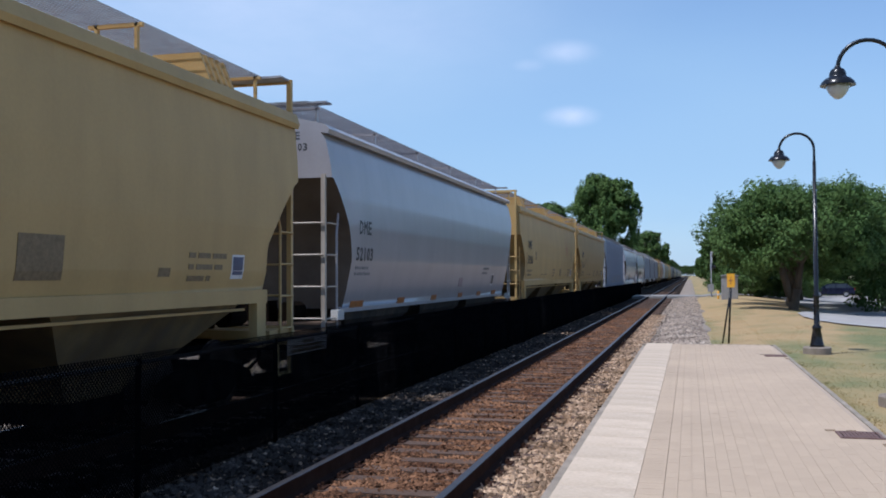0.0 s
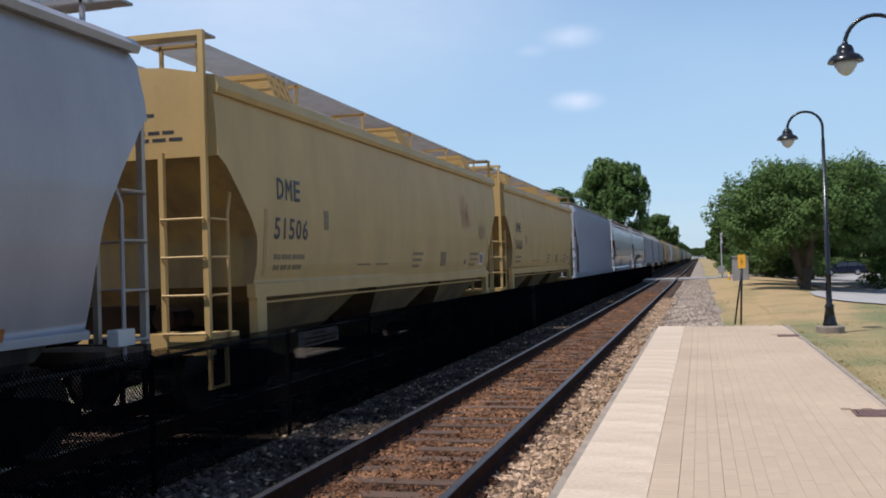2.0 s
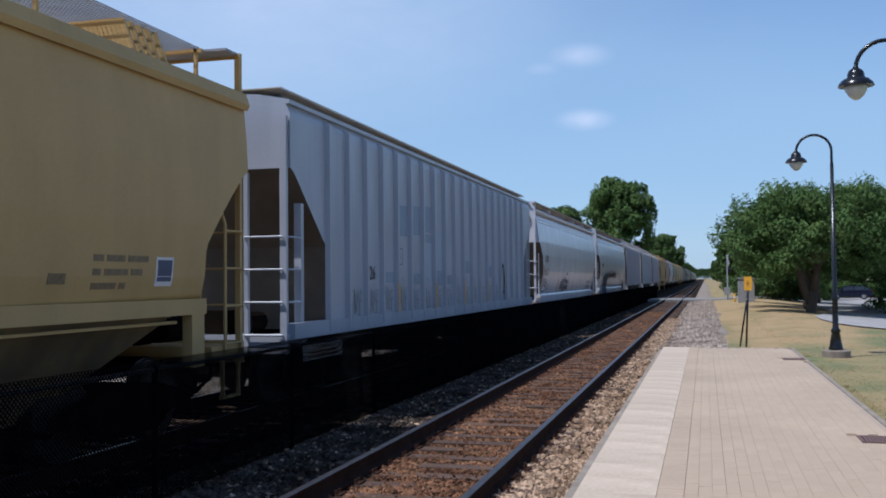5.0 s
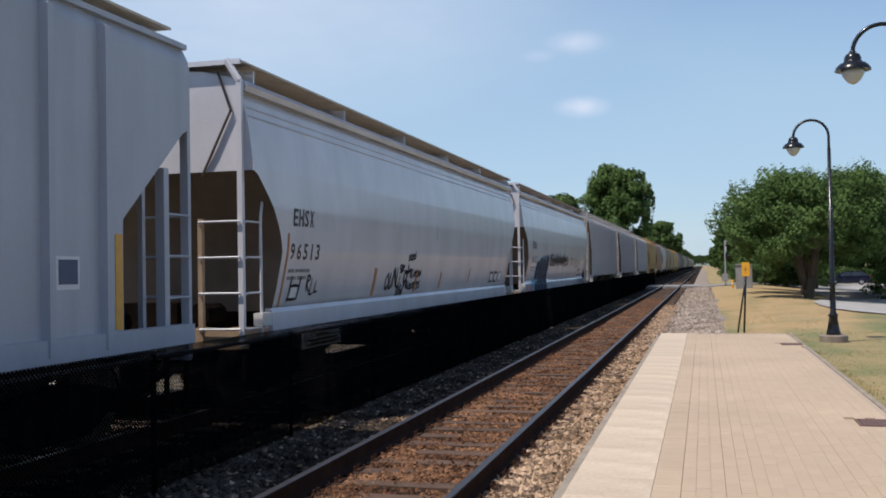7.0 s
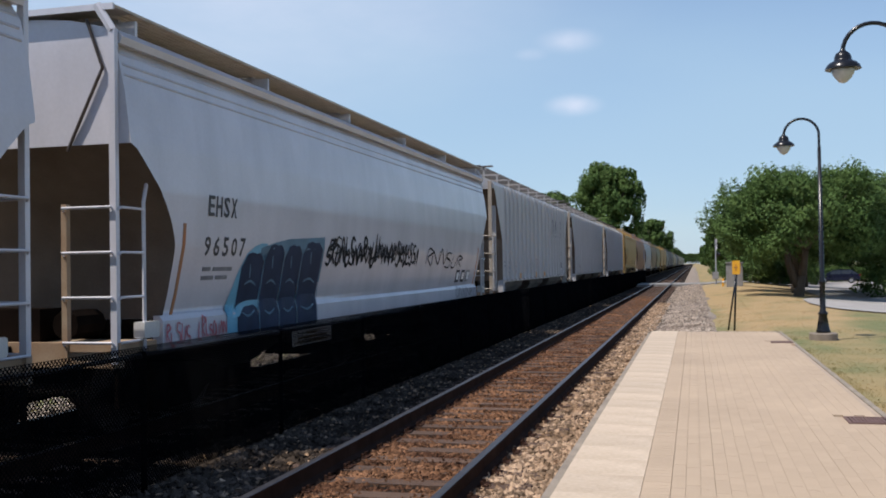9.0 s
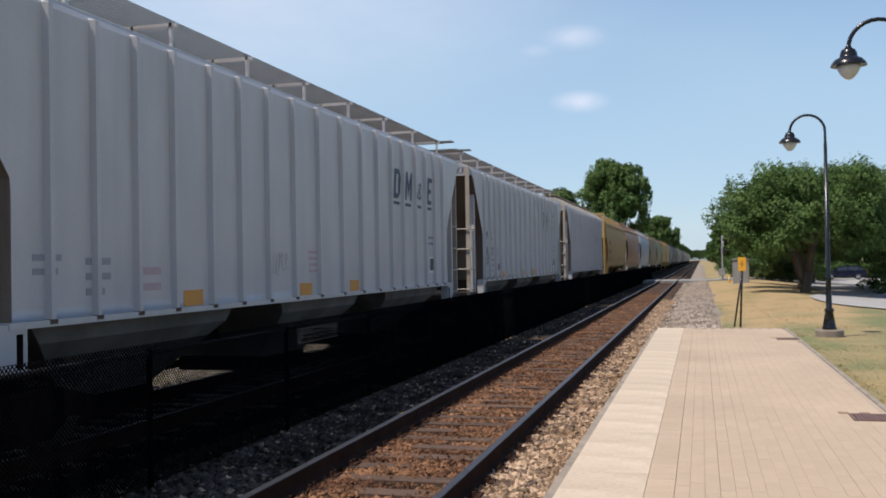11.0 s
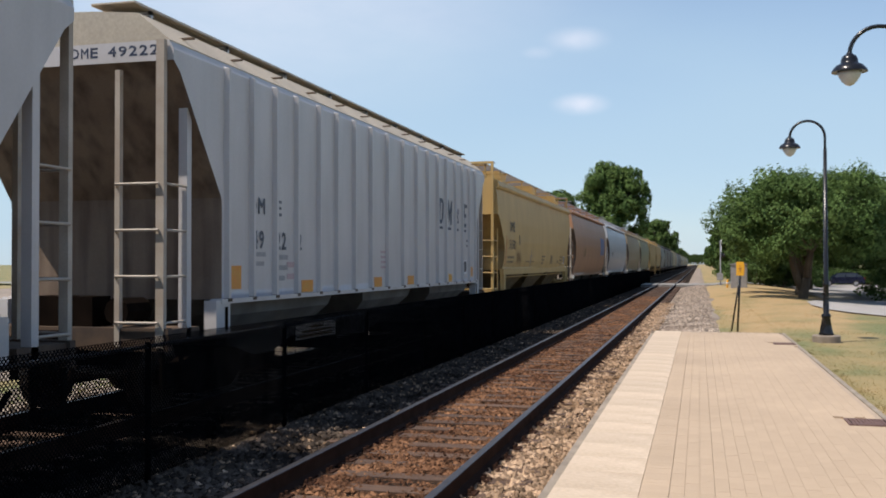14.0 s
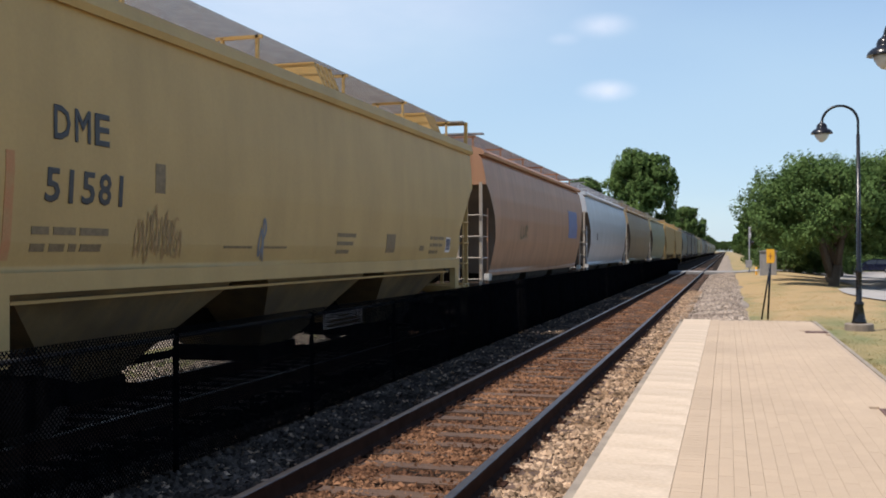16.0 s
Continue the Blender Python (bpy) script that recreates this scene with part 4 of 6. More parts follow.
# the far cars repeat those ahead of them
for src, ys_ in ((15, (291.0,)), (17, (345.0, 363.0, 435.0, 453.0)), (13, (399.0, 489.0, 561.0)), (16, (417.0, 471.0, 525.0, 597.0, 651.0)),
                 (14, (507.0, 543.0, 579.0, 615.0, 633.0, 669.0))):
    for y in ys_:
        train.append((copy_thing(byname[src], pose(TRACK_FAR, y, RAIL)), y))

# ---- lettering, stencils, reflectors and graffiti on the cars ----
M_CYANDIM = mat("deep_cyan_spray_paint", (0.05, 0.14, 0.21), (0.08, 0.19, 0.27), 4, 0.45)
M_DIM = mat("dim_grey_stencil", (0.27, 0.27, 0.28), (0.32, 0.32, 0.33), 9, 0.6)
M_NAVY = mat("navy_spray_paint", (0.014, 0.026, 0.056), (0.022, 0.038, 0.080), 3, 0.6, spec=0.2)
M_CYAN = mat("cyan_spray_paint", (0.12, 0.36, 0.50), (0.16, 0.42, 0.55), 4, 0.45)
M_SPRAYRED = mat("red_spray_paint", (0.42, 0.10, 0.12), (0.50, 0.16, 0.18), 6, 0.6)
M_SPRAYPINK = mat("faded_red_chalk", (0.47, 0.20, 0.12), (0.50, 0.28, 0.15), 6, 0.7)
M_SPRAYBLACK = mat("black_spray_paint", (0.012, 0.012, 0.014), (0.022, 0.022, 0.025), 6, 0.7, spec=0.2)
M_SPRAYGREY = mat("worn_grey_scribble", (0.16, 0.16, 0.17), (0.24, 0.24, 0.25), 6, 0.6)
M_PLACARD = mat("blue_placard", (0.03, 0.05, 0.12), (0.045, 0.065, 0.14), 6, 0.4)
M_PATCHBLUE = mat("blue_emblem_patch", (0.12, 0.16, 0.33), (0.16, 0.19, 0.35), 3, 0.55)
M_PLUM = mat("plum_paint_smudge", (0.14, 0.06, 0.10), (0.24, 0.15, 0.19), 8, 0.6)
M_WORN = mat("worn_blue_grey_spray", (0.13, 0.145, 0.17), (0.22, 0.25, 0.29), 9, 0.6)
M_PINKISH = mat("almost_gone_red_stencil", (0.33, 0.27, 0.29), (0.30, 0.22, 0.24), 9, 0.5)
M_REDTEXT = mat("faded_red_lettering", (0.43, 0.31, 0.32), (0.46, 0.36, 0.37), 9, 0.6)


GLYPHS = (((0, 0), (0, 1), (0.9, 0.1), (0.9, 1)), ((0, 1), (0.05, 0.1), (0.6, 0), (0.8, 0.9)), ((0.9, 0.9), (0.3, 1), (0.1, 0.6), (0.8, 0.4), (0.7, 0), (0, 0.1)),
          ((0, 0), (0.4, 1), (0.8, 0)), ((0, 1), (0.1, 0), (0.9, 0.05)), ((0.5, 1), (0, 0.5), (0.4, 0), (0.9, 0.4), (0.5, 1)), ((0.1, 0), (0.1, 1), (0.8, 0.8), (0.15, 0.5), (0.9, 0)))


def strokes(car, kind, lines, material, label, thick=0.03, lift=0.008):
    """Spray-can strokes along broken lines of (y, z) on the body's side."""
    bm = bmesh.new()
    for line in lines:
        pts = []
        for i, (p, q) in enumerate(zip(line, line[1:])):
            a, b = line[max(0, i - 1)], line[min(len(line) - 1, i + 2)]
            for k in range(4):
                u = k / 4
                h = [0.5 * (2 * p[j] + (q[j] - a[j]) * u + (2 * a[j] - 5 * p[j] + 4 * q[j] - b[j]) * u * u + (3 * p[j] - a[j] - 3 * q[j] + b[j]) * u ** 3) for j in (0, 1)]
                pts.append(h)
        pts.append(line[-1])
        rim = []
        for i, p in enumerate(pts):
            a, b = pts[max(0, i - 1)], pts[min(len(pts) - 1, i + 1)]
            dy, dz = b[0] - a[0], b[1] - a[1]
            d = max(1e-4, math.hypot(dy, dz))
            w = thick * (0.5 - 0.22 * abs(2 * i / (len(pts) - 1) - 1))
            rim.append([bm.verts.new((side_x(kind, zz) + lift, yy, zz)) for yy, zz in ((p[0] - dz / d * w, p[1] + dy / d * w), (p[0] + dz / d * w, p[1] - dy / d * w))])
        for a, b in zip(rim, rim[1:]):
            bm.faces.new((a[0], a[1], b[1], b[0]))
    return tagged(part("graffiti", bm, material, car, label), kind="stuff")


def scribble(car, kind, y0, y1, z0, z1, count, material, label, seed, thick=0.03, lift=0.008):
    """A tag of unreadable crowded strokes."""
    rnd = random.Random(seed)
    step = (y1 - y0) / count
    lines = []
    for i in range(count):
        tall, drop = rnd.uniform(0.65, 1.1), rnd.uniform(-0.1, 0.2)
        g = rnd.choice(GLYPHS)
        lean = rnd.uniform(0.0, 0.3)
        lines.append([(y0 + step * (i + 0.95 * u + lean * v + rnd.uniform(-0.06, 0.06)), z0 + (z1 - z0) * (drop + tall * v + rnd.uniform(-0.05, 0.05))) for u, v in g])
    return strokes(car, kind, lines, material, label, thick, lift)


def spray_blob(car, kind, y0, y1, z0, tops, material, label, lift):
    """A filled patch of spray paint whose top follows a row of heights."""
    bm = bmesh.new()
    n = 40
    for i in range(n):
        for j in range(8):
            c = []
            for di, dj in ((0, 0), (1, 0), (1, 1), (0, 1)):
                f = (i + di) / n * (len(tops) - 1)
                k = min(int(f), len(tops) - 2)
                top = tops[k] + (tops[k + 1] - tops[k]) * (f - k)
                zz = z0 + (top - z0) * (j + dj) / 8
                c.append(bm.verts.new((side_x(kind, zz) + lift, y0 + (y1 - y0) * (i + di) / n, zz)))
            bm.faces.new(c)
    bmesh.ops.remove_doubles(bm, verts=bm.verts, dist=0.0005)
    return part("graffiti", bm, material, car, label)


def stencil_rows(car, kind, y, z, rows, material, h=0.055):
    """Unreadable small stencils as rows of plain bars."""
    for i, widths in enumerate(rows):
        yy = y
        for w in widths:
            decal("stencil", car, kind, yy, yy + w, z - i * h * 2.1, z - i * h * 2.1 + h, material)
            yy += w + 0.06


def placard(car, kind, y, z, w, h, material=M_PLACARD):
    decal("placard", car, kind, y, y + w, z, z + h, M_SIGNWHITE, "white-edged dark placard", 0.004)
    decal("placard_face", car, kind, y + 0.03, y + w - 0.03, z + 0.05, z + h - 0.03, material, "dark placard face", 0.008)


def car_length(i):
    return CARS[i][1] - GAP


for i, num in ((2, "51506"), (3, "51626"), (10, "51581")):
    c, L = byname[i], car_length(i)
    o = 0.16 if i == 10 else 0.0
    side_text(c, "slab", "DME", 1.70 + o, 2.80, 0.82, 0.30, M_INKBLACK)
    side_text(c, "slab", num, 1.60 + o, 2.25, 1.20, 0.30, M_INKBLACK)
    decal("rust_stripe", c, "slab", 1.28, 1.38, 1.75, 2.65, M_RUSTRED if i == 10 else M_RUSTFAINT, "orange rust stripe")
    decal("plate", c, "slab", 3.42, 3.60, 2.42, 2.72, M_FAINT, "faded stencil plate")
    stencil_rows(c, "slab", 1.62, 1.97, [(0.22, 0.3, 0.42), (0.18, 0.2, 0.1, 0.3)], M_FAINT, 0.07)
    stencil_rows(c, "slab", 8.3, 2.04, [(0.75,), (0.65,), (0.5,)], M_FAINT, 0.06)
    decal("placard", c, "slab", 10.5, 10.95, 1.80, 2.12, M_FAINT, "brown stencil panel")
    for yy in (0.3, 0.36):
        stencil_rows(c, "slab", L * yy, 1.86, [(0.7,)], M_FAINT, 0.03)
for i in (0, 2, 3, 10):
    c, L = byname[i], car_length(i)
    stencil_rows(c, "slab", L - 3.25, 2.05, [(0.16, 0.3, 0.36), (0.12, 0.4, 0.2), (0.4, 0.1)], M_FAINT, 0.065)
    decal("patch", c, "slab", L - 3.9, L - 3.65, 1.83, 1.93, M_FAINT, "brown stencil patch")
    placard(c, "slab", L - 2.15, 1.80, 0.34, 0.31)
    for z, ww in ((3.78, 0.52), (3.56, 0.80), (3.47, 0.92)):
        bm = bmesh.new()
        for k in range(4):
            box(bm, 0.25 + k * ww / 4, 0.25 + (k + 0.8) * ww / 4, 0.0475, 0.0495, z - 0.022, z + 0.022)
        part("stencil", bm, M_INKBLACK, c)
decal("placard", byname[0], "slab", 10.4, 11.05, 1.80, 2.22, M_FAINT, "brown stencil panel")
scribble(byname[2], "slab", 12.35, 13.2, 3.0, 3.5, 3, M_SPRAYPINK, "faded red chalk scribble", 19, 0.04, 0.008)
scribble(byname[2], "slab", 12.5, 13.3, 2.75, 3.15, 5, M_SPRAYPINK, "faded red chalk scribble", 15, 0.03, 0.011)
scribble(byname[2], "slab", 12.4, 13.2, 2.85, 3.3, 4, M_SPRAYPINK, "faded red chalk scribble", 17, 0.025, 0.014)
scribble(byname[2], "slab", 14.25, 15.2, 2.5, 2.9, 8, M_FAINT, "grey-brown scribble", 12, 0.016)
scribble(byname[2], "slab", 14.3, 14.9, 2.45, 2.75, 6, M_FAINT, "grey-brown scribble", 18, 0.014, 0.011)
decal("rust_stripe", byname[2], "slab", 15.28, 15.38, 1.75, 2.5, M_RUSTFAINT, "orange rust stripe")
scribble(byname[10], "slab", 3.1, 4.0, 1.75, 2.2, 9, M_RUSTFAINT, "smudged brown scribble", 13, 0.03)
scribble(byname[10], "slab", 3.2, 3.9, 1.8, 2.15, 8, M_FAINT, "smudged brown scribble", 16, 0.012)
scribble(byname[10], "slab", 5.75, 5.95, 1.72, 2.2, 2, M_SPRAYGREY, "grey scribble", 14, 0.05)

c, L = byname[1], car_length(1)
side_text(c, "curved", "DME", 1.28, 2.57, 0.68, 0.24, M_INKBLACK)
side_text(c, "curved", "52103", 1.18, 2.10, 0.92, 0.24, M_INKBLACK)
text_mesh("letter", "DME", 0.32, 0.13, M_INKBLACK, c, pose(0.69, 0.0485, 4.09, 90, 0, 0))
text_mesh("letter", "52103", 0.45, 0.13, M_INKBLACK, c, pose(0.69, 0.0485, 3.90, 90, 0, 0))
stencil_rows(c, "curved", 1.22, 1.95, [(0.3, 0.35), (0.12, 0.3, 0.3)], M_SPRAYGREY, 0.05)
stencil_rows(c, "curved", L - 4.6, 2.0, [(0.4, 0.1, 0.2), (0.2, 0.4)], M_SPRAYGREY, 0.06)
placard(c, "curved", 13.4, 1.54, 0.36, 0.34, M_INKBLACK)
decal("patch", c, "curved", L - 7.3, L - 6.9, 1.55, 1.78, M_PINKISH, "faded red stencil")
for yy, ww in ((1.35, 0.7), (4.2, 0.5), (6.9, 0.45), (9.6, 0.45), (11.87, 0.45), (13.9, 0.6)):
    decal("reflector", c, "curved", yy, yy + ww, 1.27, 1.39, M_DULLORANGE, "dull orange reflector strip", 0.008)
for i, y, num in ((5, 1.28, "96513"), (6, 1.68, "96507")):
    c, L = byname[i], car_length(i)
    side_text(c, "curved", "EHSX", y, 2.46, 0.76, 0.25, M_INKBLACK)
    side_text(c, "curved", num, y - 0.04, 1.98, 1.12, 0.24, M_INKBLACK, 0.66)
    decal("rust_stripe", c, "curved", 1.12, 1.18, 1.3, 2.35, M_RUSTSTREAK, "orange rust stripe")
    decal("rust_stripe", c, "curved", L - 1.23, L - 1.17, 1.3, 2.3, M_RUSTSTREAK, "orange rust stripe")
    for k in range(3):
        decal("stencil", c, "curved", L - 3.3 + k * 0.55, L - 3.3 + k * 0.55 + 0.34, 1.42, 1.72, M_SPRAYBLACK if k < 2 else M_SPRAYGREY, "dark square stencil")
        decal("stencil", c, "curved", L - 3.24 + k * 0.55, L - 3.24 + k * 0.55 + 0.22, 1.48, 1.66, M_SIGNWHITE, "pale square", 0.009)
    stencil_rows(c, "curved", y, 1.80, [(0.2, 0.5), (0.3, 0.3)], M_SPRAYGREY, 0.05)
c = byname[5]
scribble(c, "curved", 5.73, 6.63, 1.42, 1.80, 4, M_SPRAYBLACK, "black spray tag", 21, 0.06)
strokes(c, "curved", [[(7.05, 1.92), (7.05, 1.74), (7.01, 1.62)], [(7.02, 1.66), (6.93, 1.52), (6.85, 1.30)], [(7.03, 1.66), (7.08, 1.52), (7.13, 1.44)],
                      [(7.05, 1.78), (6.94, 1.76), (6.84, 1.80)], [(7.05, 1.76), (7.16, 1.78), (7.24, 1.82)], [(6.86, 1.74), (6.87, 1.60), (6.94, 1.56)]], M_SPRAYBLACK, "bold black spray figure", 0.085)
for y0_, y1_, z0_, z1_, cnt, sd in ((6.98, 7.48, 2.00, 2.13, 5, 26), (6.52, 6.80, 1.74, 1.90, 3, 27), (7.24, 8.02, 1.66, 1.82, 8, 22), (7.14, 8.04, 1.42, 1.58, 8, 24), (6.50, 6.84, 1.32, 1.50, 4, 28)):
    scribble(c, "curved", y0_, y1_, z0_, z1_, cnt, M_SPRAYBLACK, "black spray scrawl", sd, 0.042)
decal("spray_streak", c, "curved", 7.68, 7.75, 1.36, 1.80, M_RUSTSTREAK, "orange spray streak", 0.012)
decal("spray_streak", c, "curved", 5.05, 5.17, 1.35, 1.85, M_RUSTSTREAK, "orange spray streak")
strokes(c, "curved", [[(1.40, 1.38), (1.44, 1.75)], [(1.72, 1.40), (1.76, 1.75)], [(1.40, 1.60), (1.58, 1.61), (1.75, 1.60)], [(1.38, 1.42), (1.55, 1.41), (1.74, 1.42)]], M_SPRAYBLACK, "black spray scribble", 0.05)
decal("patch", c, "curved", 1.47, 1.68, 1.43, 1.59, M_SIGNWHITE, "pale square sticker")
scribble(c, "curved", 2.0, 2.5, 1.48, 1.70, 3, M_SPRAYBLACK, "black spray scribble", 23, 0.04)
decal("spray_streak", c, "curved", 9.62, 9.71, 1.38, 1.75, M_RUSTSTREAK, "orange spray streak")
decal("spray_streak", c, "curved", 12.37, 12.43, 1.48, 1.82, M_RUSTSTREAK, "orange spray streak")
strokes(c, "curved", [[(8.92, 2.42), (8.93, 2.76)], [(8.98, 2.42), (8.97, 2.58), (8.98, 2.76)]], M_SPRAYGREY, "dark upright scrape", 0.025)
c = byname[6]
spray_blob(c, "skirt", 2.42, 3.4, 1.0, [1.35, 1.75, 2.02, 2.12, 2.16, 2.16], M_CYAN, "cyan spray halo", 0.006)
spray_blob(c, "skirt", 3.2, 5.5, 1.6, [2.10, 2.18, 2.24, 2.26, 2.28, 2.30], M_CYANDIM, "cyan outline behind the letters", 0.006)
for k, (ya, yb, top) in enumerate(((2.70, 3.34, 2.04), (3.38, 3.98, 2.16), (4.02, 4.62, 2.16), (4.66, 5.42, 2.22))):
    spray_blob(c, "skirt", ya, yb, 0.96, [top - 0.20, top - 0.03, top, top - 0.02, top - 0.01, top - 0.12], M_NAVY, "navy block letter", 0.010)
    ym = (ya + yb) / 2
    strokes(c, "skirt", [[(ya + 0.14, 1.25), (ym, 1.20), (yb - 0.12, 1.27)], [(ya + 0.16, 1.62), (ym, 1.66), (yb - 0.14, 1.60)], [(ym - 0.08, top - 0.16), (ym - 0.04, top - 0.34)]],
            M_CYANDIM, "cyan outline strokes", 0.035, 0.014)
    strokes(c, "skirt", [[(yb + 0.01, 1.0), (yb + 0.03, 1.5), (yb, top - 0.1)]], M_CYANDIM, "cyan outline strokes", 0.03, 0.014)
scribble(c, "curved", 5.6, 10.9, 1.88, 2.3, 24, M_SPRAYBLACK, "black spray scrawl", 32, 0.075)
scribble(c, "curved", 5.7, 10.4, 2.0, 2.26, 18, M_SPRAYBLACK, "black spray scrawl", 36, 0.05)
scribble(c, "curved", 11.5, 15.0, 1.80, 2.2, 6, M_SPRAYBLACK, "black spray scrawl", 33, 0.05)
scribble(c, "skirt", 0.95, 1.5, 0.96, 1.22, 5, M_SPRAYRED, "red spray scrawl", 34, 0.03)
scribble(c, "skirt", 1.68, 2.4, 1.0, 1.22, 8, M_SPRAYRED, "red spray scrawl", 37, 0.03)
scribble(c, "skirt", 14.6, 16.9, 1.0, 1.3, 6, M_SPRAYGREY, "grey spray scrawl", 35, 0.05)

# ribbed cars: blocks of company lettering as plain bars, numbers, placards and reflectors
for i, num in ((7, ""), (8, "49371"), (9, "49222")):
    c, L = byname[i], car_length(i)
    drop = 0.38 if i == 9 else 0.0
    pitch = (L - 2.55) / 19  # from rib to rib
    col = [1.2 + pitch * (k + (i == 9)) + (0.12 if i == 9 else 0.27) for k in range(3)]
    for k, w in enumerate((0.40, 0.42, 0.30, 0.36)):
        y = rib_ways(L, -0.17 if i == 8 else 0.0)[12 + k] + (0.2 if i == 7 else 0.13)
        h = 0.58 if k != 2 else 0.36
        top = (3.68 if k != 2 else 3.52) - drop
        slant = 0.10
        bm = bmesh.new()
        x = 1.528
        bar = lambda p0, p1, q0, q1: ((p0, q0), (p1, q0), (p1, q1), (p0, q1))
        shapes = ((bar(0, 0.34, 0, 1), bar(0.34, 0.74, 0, 0.17), bar(0.34, 0.74, 0.83, 1), ((0.70, 0.0), (1.04, 0.22), (1.04, 0.78), (0.70, 1.0))),
                  (bar(0, 0.25, 0, 1), bar(0.80, 1.05, 0, 1), ((0.25, 0.62), (0.525, 0.12), (0.525, 0.52), (0.25, 1.0)), ((0.525, 0.12), (0.80, 0.62), (0.80, 1.0), (0.525, 0.52))),
                  (bar(0.02, 0.24, 0.08, 0.42), bar(0.24, 0.72, 0, 0.15), bar(0.24, 0.42, 0.42, 0.62), bar(0.20, 0.38, 0.62, 0.90), bar(0.38, 0.66, 0.86, 1), bar(0.62, 0.80, 0.60, 0.90),
                   ((0.42, 0.58), (0.42, 0.36), (0.95, 0.0), (1.02, 0.12))),
                  (bar(0, 0.34, 0, 1), bar(0.34, 1, 0.84, 1), bar(0.34, 0.84, 0.42, 0.58), bar(0.34, 1, 0, 0.16)))[k]
        for quad in shapes:
            bm.faces.new([bm.verts.new((x, y + w * p + slant * q, top - h + h * q)) for p, q in quad])
        bm.faces.new([bm.verts.new(p) for p in ((x, y - 0.03, 2.98 - drop), (x, y + w, 2.98 - drop), (x, y + w, 3.04 - drop), (x, y - 0.03, 3.04 - drop))])
        part("lettering", bm, M_INK, c, "dark blue block of company lettering")
    if num:
        for wd, y, w in (("D", col[0] - 0.04, 0.17), ("M", col[0] + 0.16, 0.24), ("E", col[1] + 0.02, 0.18)):
            text_mesh("letter", wd, w, 0.22, M_INKFADED, c, pose(1.529, y, 2.47, 90, 0, 90))
        for wd, y, w in ((num[:2], col[0], 0.36), (num[2:4], col[1], 0.36), (num[4], col[2] + 0.04, 0.14)):
            text_mesh("letter", wd, w, 0.25, M_INKFADED, c, pose(1.529, y, 2.0, 90, 0, 90))
        text_mesh("letter", num, 0.66, 0.12, M_INK, c, pose(0.68, 0.0485, 4.17, 90, 0, 0))
        text_mesh("letter", "DME", 0.36, 0.12, M_INK, c, pose(0.20, 0.0485, 4.17, 90, 0, 0))
    stencil_rows(c, "ribbed", col[0], 1.90, [(0.4,), (0.35,)], M_DIM, 0.06)
    stencil_rows(c, "ribbed", col[1], 1.86, [(0.4,), (0.4,), (0.3,)], M_DIM, 0.07)
    for k3, y3 in ((3, 3.69), (7, 7.02), (10, 9.12), (15, 12.45))[:3 if i == 7 else 4]:
        y3 += 0.37 if i == 7 else 0.0
        decal("reflector", c, "ribbed", y3, y3 + (0.44 if k3 < 15 else 0.3), 1.38, 1.56, M_AMBER if k3 == 15 else M_ORANGE, "amber reflector strip")
    stencil_rows(c, "ribbed", 0.45 * L, 2.0, [(0.35,), (0.45,), (0.4,), (0.45,)], M_REDTEXT, 0.045)
    if i != 8:
        stencil_rows(c, "ribbed", 3.16, 1.75, [(0.42,), (0.42,)], M_REDTEXT, 0.08)
    if i == 9:
        decal("reflector", c, "ribbed", 14.52, 14.94, 1.48, 1.72, M_ORANGE, "orange reflector square")
        decal("reflector", c, "ribbed", 1.40, 1.72, 1.48, 1.78, M_ORANGE, "orange reflector square")
    placard(c, "ribbed", 13.92 if i == 9 else L - 2.74, 1.55 if i == 9 else 1.62, 0.34, 0.34, M_INKBLACK)
    stencil_rows(c, "ribbed", L - 2.2 if i == 9 else L - 2.8, 2.35, [(0.2, 0.15), (0.12, 0.2)], M_SPRAYGREY, 0.06)
scribble(byname[7], "ribbed", 6.45, 6.95, 1.75, 2.05, 5, M_SPRAYGREY, "thin grey scribble", 41, 0.012)
scribble(byname[8], "ribbed", 1.45, 1.92, 1.75, 2.1, 4, M_SPRAYBLACK, "thin black scribble", 44, 0.016)
scribble(byname[8], "ribbed", 1.5, 1.95, 1.85, 2.2, 3, M_SPRAYGREY, "thin black scribble", 45, 0.014)
decal("paint_smudge", byname[8], "ribbed", 3.18, 3.52, 1.60, 1.78, M_PLUM, "smudged plum paint")
decal("paint_smudge", byname[8], "ribbed", 1.42, 1.85, 1.42, 1.64, M_BLUE, "smudged pale blue paint")
c, L = byname[4], car_length(4)
text_mesh("letter", "326", 0.46, 0.24, M_INKBLACK, c, pose(1.529, 3.24, 1.86, 90, 0, 90))
for yy in [1.40 + (L - 3.12) / 19 * k for k in (4, 7, 10, 13)]:
    decal("reflector", c, "deep", yy - 0.041, yy + 0.041, 1.25, 1.80, M_AMBER, "upright yellow reflector", 0.084)
decal("reflector", c, "deep", L - 1.52, L - 1.40, 1.26, 2.22, M_AMBER, "upright yellow reflector")
rt_ = random.Random(50)
